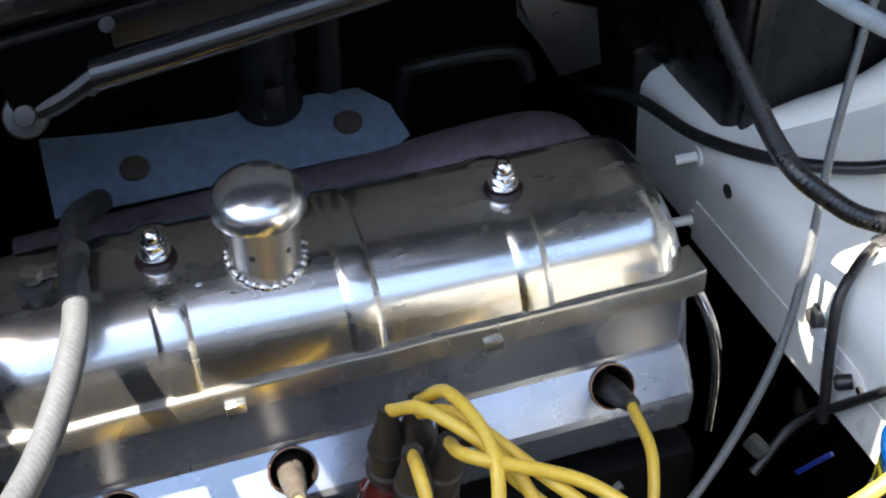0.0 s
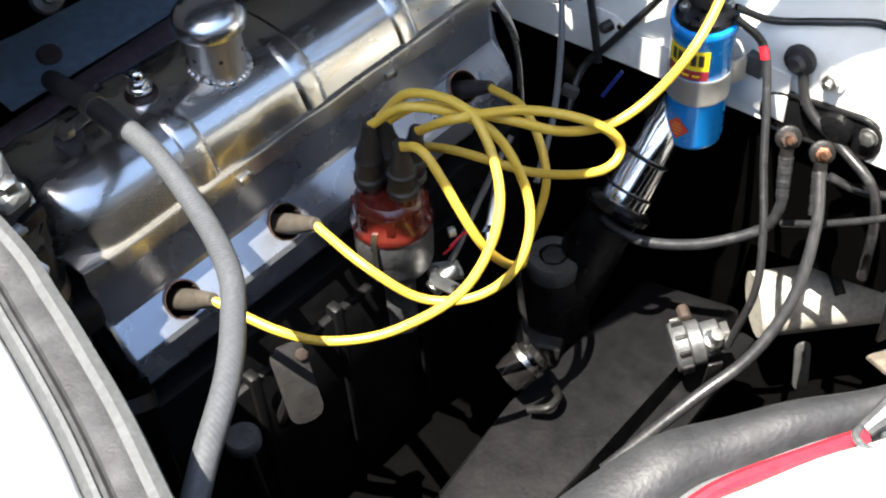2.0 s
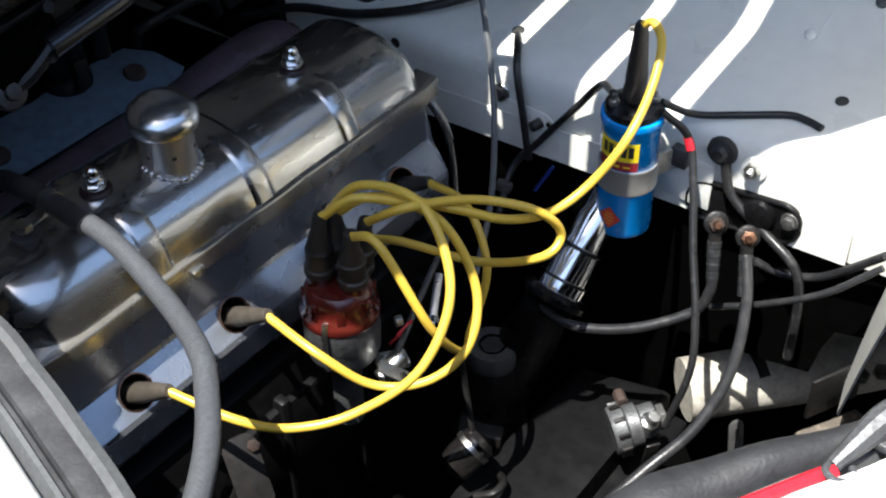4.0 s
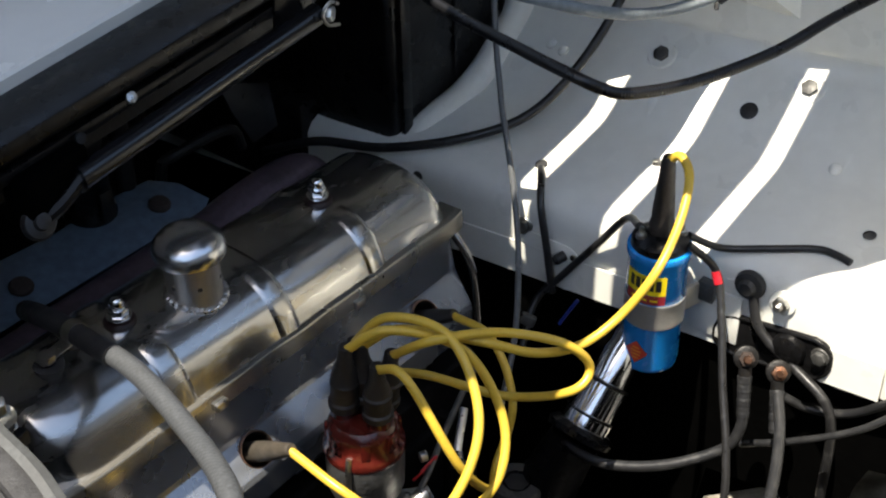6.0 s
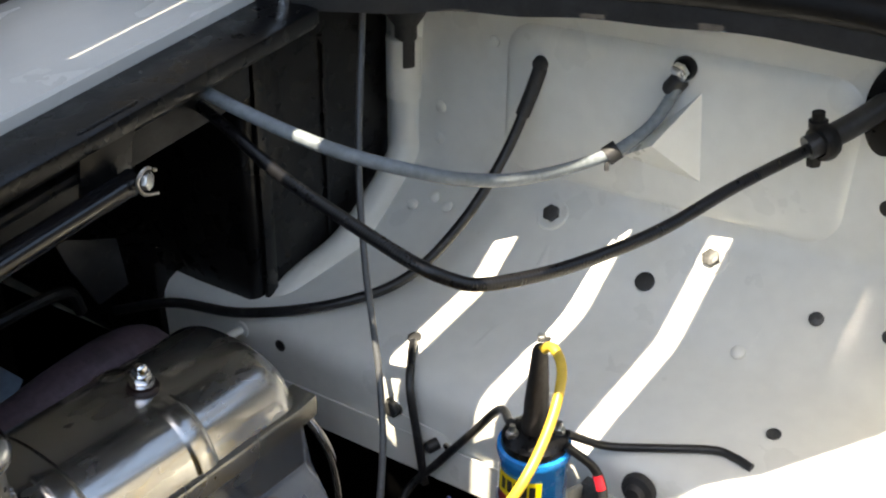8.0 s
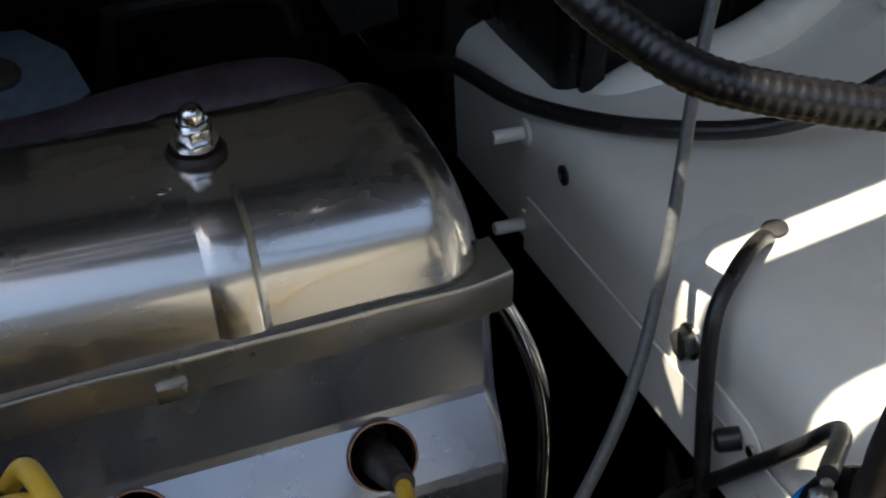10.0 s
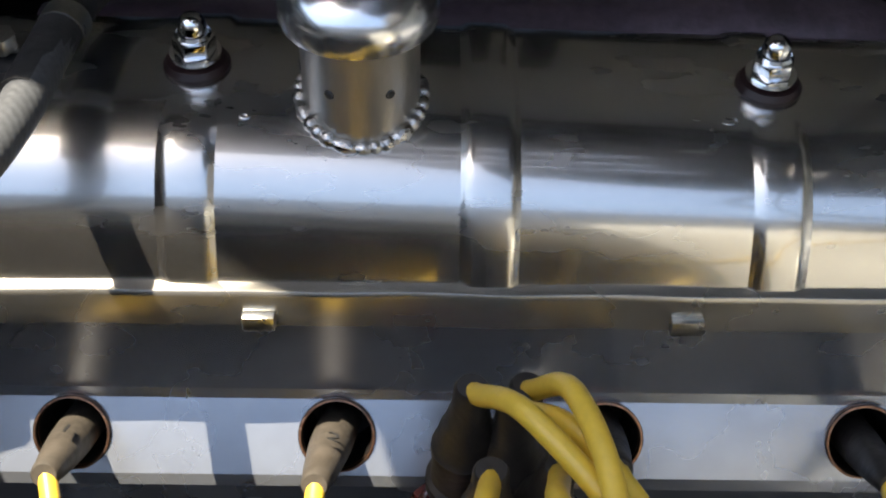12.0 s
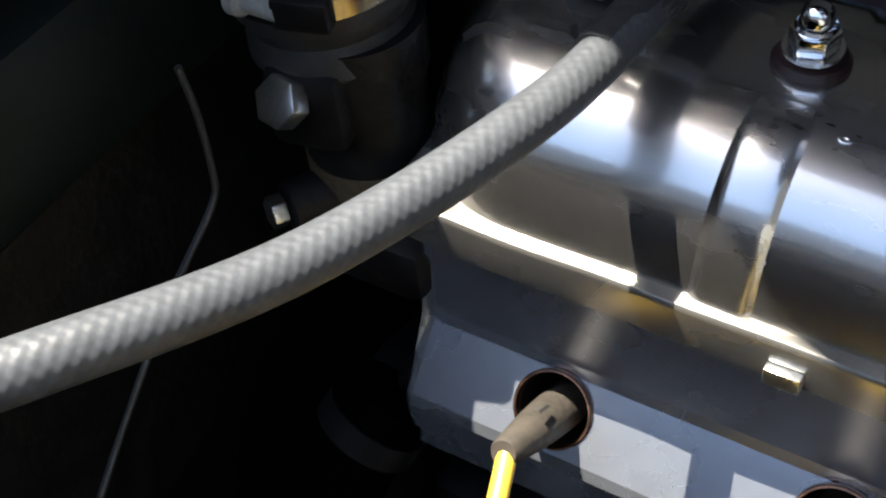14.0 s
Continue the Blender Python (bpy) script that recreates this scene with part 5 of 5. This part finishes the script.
for k in range(10):
    a = 2 * math.pi * k / 10
    part("lug", box(0.005, 0.0035, 0.009, sm @ pose(0.0195 * math.cos(a), 0.0195 * math.sin(a), 0.007, 0, 0, math.degrees(a)), 0.001), GRIME, switch)
part("end_nut", hexagon(0.011, 0.006, sm @ Matrix.Translation((0, 0, 0.038))), LEAD, switch)
part("clamp_bolt", hexagon(0.005, 0.012, sm @ pose(0.019, 0.006, 0.016, 0, 90, 0)), RUST, switch)
part("terminal_post", lathe([(0, 0), (0.009, 0), (0.009, 0.012), (0.006, 0.014), (0.006, 0.024), (0, 0.025)], frame_to((0.348, -0.276, -0.168), (0.345, -0.290, -0.13)), 18), ZINC, switch)
part("terminal_nut", hexagon(0.008, 0.008, frame_to((0.366, -0.278, -0.178), (0.36, -0.30, -0.15))), RUST, switch)
part("bracket", box(0.014, 0.003, 0.05, pose(0.345, -0.285, -0.205, 10, 0, -35), 0.001), GRIME, switch)

tab = thing("slotted_tab", "grey steel tab with a slotted hole", "bracket", at=(0.38, -0.352, -0.17))
tm = Matrix.Translation((0.378, -0.352, -0.160)) @ Matrix.Rotation(radians(-40), 4, "Z") @ Matrix.Rotation(radians(75), 4, "X")
part("plate", prism(rounded(-0.007, 0.007, -0.03, 0.022, 0.0068), 0.0025, tm, 0.0006), LEAD, tab)
part("slot", prism(rounded(-0.002, 0.002, 0.005, 0.014, 0.0018), 0.0006, tm @ Matrix.Translation((0, 0, 0.0025))), INK, tab)

axle = thing("axle_tube", "pale primered tube under the firewall", "tube", at=(0.52, -0.30, -0.25))
part("tube", tube([(0.478, -0.250, -0.250), (0.53, -0.298, -0.247), (0.60, -0.362, -0.244), (0.68, -0.43, -0.24)], 0.034, 4, 24), BEIGE, axle)
part("strap", tube([(0.542, -0.282, -0.226), (0.538, -0.290, -0.212), (0.530, -0.302, -0.210), (0.520, -0.318, -0.222)], 0.006, 6, 8), GRIME, axle)
mount = thing("rubber_mount", "grimy bracket with two bolts by the wing", "bracket", at=(0.48, -0.425, -0.11))
MT = Matrix.Translation((0.012, -0.018, 0.045))
part("plate", prism([(0.43, -0.37), (0.50, -0.40), (0.49, -0.45), (0.42, -0.43)], 0.006, MT @ pose(0, 0, -0.155, 6, 5, 0), 0.0015), FOAM, mount)
part("side", box(0.06, 0.004, 0.05, MT @ pose(0.455, -0.385, -0.18, 0, 0, -25), 0.001), GRIME, mount)
for x, y in ((0.452, -0.405), (0.468, -0.418)):
    part("bolt", hexagon(0.008, 0.007, MT @ pose(x, y, -0.150)), LEAD, mount)

# cable lugs
for at, way, m in (((0.432, -0.306, 0.026), (0.402, -0.325, -0.02), COPPER), ((0.414, -0.283, 0.042), (0.396, -0.296, -0.004), RUST)):
    lug = thing("cable_lug", "tarnished cable lug with a copper stud and taped cable end", "cable lug", "cable lugs", at)
    a, b = Vector(at), Vector(way)
    d = (b - a).normalized()
    out = Vector((-0.72, -0.5, 0.48)).normalized()
    part("eye", lathe([(0, -0.002), (0.0100, -0.002), (0.0108, 0.0), (0.0104, 0.003), (0.0085, 0.0042), (0, 0.0042)], frame_to(a, a + out), 22), GRIME, lug, "tarnished metal lug eye")
    part("nut", hexagon(0.0068, 0.0045, frame_to(a + out * 0.0042, a + out)), m, lug)
    part("stud", lathe([(0, 0.008), (0.0036, 0.008), (0.0036, 0.0115), (0.0026, 0.013), (0, 0.013)], frame_to(a, a + out), 14), COPPER, lug, "copper stud")
    part("barrel", tube([a + d * 0.007 + out * 0.001, a + d * 0.013, a + d * 0.019], lambda u: 0.0056, 6, 14), GRIME, lug)
    part("sleeve", tube([a + d * 0.016, a + d * 0.026, a + d * 0.038, a + d * 0.052], lambda u: 0.0062 - 0.0008 * u + 0.0002 * math.sin(u * 23) + 0.0002 * math.sin(u * 57), 10, 14), CABLE, lug, "black taped cable end")
for at in ((0.436, -0.247, 0.05),):
    sl = part("red_sleeve", tube([(0.4505, -0.2285, 0.0865), (0.4498, -0.231, 0.082), (0.4485, -0.234, 0.0765)], 0.0041, 6, 12), RED)
    tagged(sl, "short red sleeve on the coil wire", "sleeve")

# small parts beside the distributor
tag = thing("bright_tab", "bright folded metal tab with a screw", "tab", at=(0.166, -0.128, -0.05))
tm = Matrix.Translation((0.166, -0.128, -0.036)) @ Matrix.Rotation(radians(38), 4, "Z") @ Matrix.Rotation(radians(35), 4, "X")
part("plate", prism(rounded(-0.0075, 0.0075, -0.016, 0.016, 0.004), 0.0015, tm, 0.0004), ZINC, tag)
part("screw", lathe([(0.0036, 0), (0.003, 0.002), (0, 0.0024)], tm @ Matrix.Translation((0, -0.008, 0.0015)), 14), GRIME, tag)
link = part("throttle_link", tube([(0.178, -0.112, -0.045), (0.205, -0.105, -0.040), (0.245, -0.095, -0.020), (0.30, -0.085, 0.01)], 0.0030, 8, 10), LEAD)
tagged(link, "thin grey throttle link rod", "rod")
joint2 = thing("ball_joint", "bright ball joint on the throttle rod", "ball joint", at=(0.252, -0.100, -0.05))
part("ball", lathe([(0, -0.009), (0.006, -0.007), (0.0085, 0), (0.006, 0.007), (0, 0.009)], frame_to((0.245, -0.105, -0.055), (0.27, -0.09, -0.04)), 18), CHROME, joint2)
part("shank", tube([(0.240, -0.108, -0.06), (0.255, -0.099, -0.048), (0.280, -0.086, -0.03)], 0.004, 6, 10), ZINC, joint2)
stub_w = thing("wire_connector", "grimy grey wire connector", "connector", at=(0.44, -0.08, -0.03))
part("body", box(0.009, 0.016, 0.011, pose(0.41, -0.062, -0.024, 20, 10, 30), 0.002), LEAD, stub_w)
bl = part("blue_wire", tube([(0.427, -0.087, -0.028), (0.433, -0.093, -0.014), (0.441, -0.098, -0.002)], 0.0018, 6, 8), DEEPBLUE)
tagged(bl, "short bright blue wire end", "wire")
rear = part("rear_pipe", tube([(0.386, 0.026, 0.064), (0.397, 0.018, 0.050), (0.408, 0.008, 0.018), (0.412, 0.002, -0.02), (0.410, -0.003, -0.07)], 0.0042, 10, 12), CHROME)
tagged(rear, "bright bent pipe at the back of the head", "pipe")

ear = thing("engine_lug", "grey steel engine plate lug", "bracket", at=(0.05, -0.08, -0.10))
em = Matrix.Translation((0.043, -0.068, -0.085)) @ Matrix.Rotation(radians(-20), 4, "Z") @ Matrix.Rotation(radians(62), 4, "X")
part("plate", prism(rounded(-0.016, 0.014, -0.042, 0.030, 0.010), 0.003, em, 0.0008), DARKSTEEL, ear)
part("bolt", hexagon(0.0055, 0.004, em @ Matrix.Translation((0.010, 0.018, 0.003))), RUST, ear)
part("shaft", tube([(0.043, -0.062, -0.11), (0.046, -0.04, -0.16), (0.05, -0.02, -0.2)], 0.008, 4, 10), GRIME, ear)
dip = thing("oil_tube", "dark capped oil filler tube", "oil tube", at=(0.0, -0.06, -0.22))
part("cap", lathe([(0, -0.004), (0.0145, -0.004), (0.0155, 0.0), (0.0155, 0.006), (0.0135, 0.009), (0, 0.010)], pose(-0.017, -0.063, -0.118), 28), CASTING, dip)
part("tube", tube([(-0.017, -0.063, -0.12), (-0.012, -0.058, -0.2), (0.0, -0.045, -0.30)], 0.0065, 4, 18), OILY, dip)


# ---- front of the engine ----
outlet = thing("water_outlet", "black cast water outlet with clamped radiator hose", "water outlet", at=(-0.095, 0.035, 0.06))
OX, OY = -0.094, 0.034
part("casting", lathe([(0, 0.03), (0.022, 0.03), (0.024, 0.055), (0.0255, 0.060), (0.0255, 0.078), (0.023, 0.082), (0.024, 0.110), (0.026, 0.114), (0.026, 0.135), (0, 0.135)], pose(OX, OY, 0), 36), GRIME, outlet)
part("machined_band", lathe([(0.0256, 0.064), (0.0264, 0.064), (0.0264, 0.077), (0.0256, 0.077)], pose(OX, OY, 0), 36), DULLBRASS, outlet, "dull brass band")
part("hose", lathe([(0, 0.122), (0.0300, 0.122), (0.0318, 0.125), (0.0312, 0.133), (0.0295, 0.137), (0.0310, 0.141), (0.0338, 0.146), (0.0338, 0.166), (0.0325, 0.170), (0.0310, 0.179), (0, 0.179)], pose(OX, OY, 0, 0, -4, 0), 40), RUBBER, outlet, "thick black radiator hose")
part("clamp_band", lathe([(0.0339, 0.1515), (0.0348, 0.1515), (0.0348, 0.1620), (0.0339, 0.1620)], pose(OX, OY, 0, 0, -4, 0), 40), BRASS, outlet, "shiny hose clamp band")
part("screw_housing", box(0.020, 0.008, 0.012, pose(-0.087, 0.001, 0.160, 0, 0, 14), 0.0015), GRIME, outlet, "black clamp screw housing")
part("clamp_screw", lathe([(0, 0), (0.0065, 0), (0.0065, 0.004), (0.0045, 0.006), (0.0045, 0.020), (0, 0.020)], frame_to((-0.114, 0.000, 0.159), (-0.096, -0.001, 0.160)), 18), PALECAST, outlet)
part("upper_casting", lathe([(0, 0.178), (0.0300, 0.178), (0.0345, 0.1795), (0.0355, 0.184), (0.0355, 0.204), (0.033, 0.208), (0, 0.210)], pose(OX - 0.006, OY, 0, 0, -4, 0), 36), PALECAST, outlet, "pale cast cap")
part("casting_lug", box(0.024, 0.020, 0.014, pose(-0.095, 0.003, 0.186, 0, 0, 10), 0.005), PALECAST, outlet)
part("casting_bolt", hexagon(0.0085, 0.007, pose(-0.094, 0.002, 0.193)), ZINC, outlet)
part("lug", box(0.030, 0.016, 0.034, pose(OX - 0.004, OY - 0.026, 0.112, 0, 0, 12), 0.005), GRIME, outlet)
part("foot", box(0.06, 0.06, 0.03, pose(OX + 0.005, OY, 0.035), 0.008), GRIME, outlet)
bolt("outlet_bolt", (OX - 0.006, OY - 0.034, 0.118), (-0.15, -0.80, 0.58), 0.0100, 0.0085, ZINC, "bright zinc hexagon bolt on the water outlet", 0, "outlet bolts")
ob = bolt("outlet_bolt", (-0.112, -0.004, 0.063), (-0.5, -0.85, 0.1), 0.0070, 0.006, ZINC, "small zinc bolt below the water outlet", 0, "outlet bolts")
part("barrel", lathe([(0, -0.05), (0.0105, -0.05), (0.0105, -0.002), (0, 0)], frame_to((-0.112, -0.004, 0.063), (-0.128, -0.032, 0.066)), 20), GRIME, ob)
tank = thing("radiator_tank", "dark green radiator top tank", "radiator", at=(-0.22, 0.1, 0.0))
part("tank", prism([(-0.22, -0.22), (-0.20, -0.24), (-0.17, -0.20), (-0.165, 0.30), (-0.22, 0.30)], 0.07, pose(0, 0, 0.085), 0.012), GREEN, tank)
part("core", box(0.04, 0.52, 0.44, pose(-0.20, 0.04, -0.14), 0.004), GRIME, tank)
pl = part("brake_line", tube([(-0.142, -0.008, 0.125), (-0.140, -0.0075, 0.103), (-0.140, -0.0085, 0.074), (-0.140, -0.014, 0.061), (-0.140, -0.046, 0.042), (-0.140, -0.083, 0.013), (-0.140, -0.115, -0.015)], 0.0015, 10, 10), LEAD)
tagged(pl, "thin bent metal line beside the radiator", "pipe")
pul = thing("fan_pulley", "black pulley at the front of the engine", "pulley", at=(-0.085, 0.02, -0.12))
part("wheel", lathe([(0, -0.012), (0.062, -0.012), (0.066, -0.009), (0.058, 0), (0.066, 0.009), (0.062, 0.012), (0.02, 0.016), (0, 0.016)], frame_to((-0.085, 0.01, -0.10), (-0.12, 0.01, -0.10)), 40), SATIN, pul)
lower = thing("lower_hose", "thick black lower water hose with a clamp", "hose", at=(-0.10, -0.06, -0.2))
# hose in the shade black, far darker than bare rubber
part("tube", tube([(-0.075, -0.005, -0.03), (-0.088, -0.03, -0.06), (-0.098, -0.05, -0.11), (-0.10, -0.06, -0.2)], 0.022, 8, 20), SHADE_BLACK, lower)
part("clamp", lathe([(0.0222, -0.006), (0.0235, -0.006), (0.0235, 0.006), (0.0222, 0.006)], frame_to((-0.080, -0.016, -0.043), (-0.088, -0.03, -0.06)), 28), SATIN, lower, "black painted clamp")

# ---- far side of the engine ----
cyl = thing("fuel_filter_bowl", "glossy black cylindrical bowl behind the shield", "filter bowl", at=(0.16, 0.245, 0.09))
part("bowl", lathe([(0, 0.092), (0.020, 0.092), (0.0240, 0.096), (0.0250, 0.104), (0.0240, 0.114), (0.0215, 0.118), (0.0215, 0.150), (0.0235, 0.154), (0.0235, 0.23), (0, 0.23)], pose(0.160, 0.245, 0), 32), BLACK, cyl)
part("clip", box(0.014, 0.003, 0.03, pose(0.160, 0.216, 0.128), 0.001), GRIME, cyl)
brk = thing("far_bracket", "grey drilled sheet metal bracket", "bracket", at=(0.41, 0.3, 0.05))
bm = prism([(0.37, 0.13), (0.44, 0.10), (0.447, 0.045), (0.41, 0.04), (0.385, 0.09)], 0.003, Matrix(((1, 0, 0, 0), (0, 0, 1, 0.30), (0, 1, 0, 0), (0, 0, 0, 1))), 0.0006)
part("plate", bm, CABLE, brk)
for x, z in ((0.405, 0.10), (0.418, 0.072), (0.43, 0.088)):
    part("hole", lathe([(0, 0), (0.004, 0), (0.004, 0.0006), (0, 0.0006)], frame_to((x, 0.2998, z), (x, 0.2, z)), 12), INK, brk)
arm = thing("black_linkage", "black linkage frame beyond the engine", "linkage", at=(0.3, 0.28, 0.0))
part("bar", tube([(0.26, 0.28, 0.02), (0.27, 0.28, 0.085), (0.285, 0.28, 0.092), (0.36, 0.28, 0.088), (0.375, 0.28, 0.06)], 0.006, 8, 10), SATIN, arm)
part("leg", tube([(0.20, 0.25, 0.0), (0.205, 0.25, 0.10), (0.21, 0.25, 0.24)], 0.010, 6, 12), SATIN, arm)
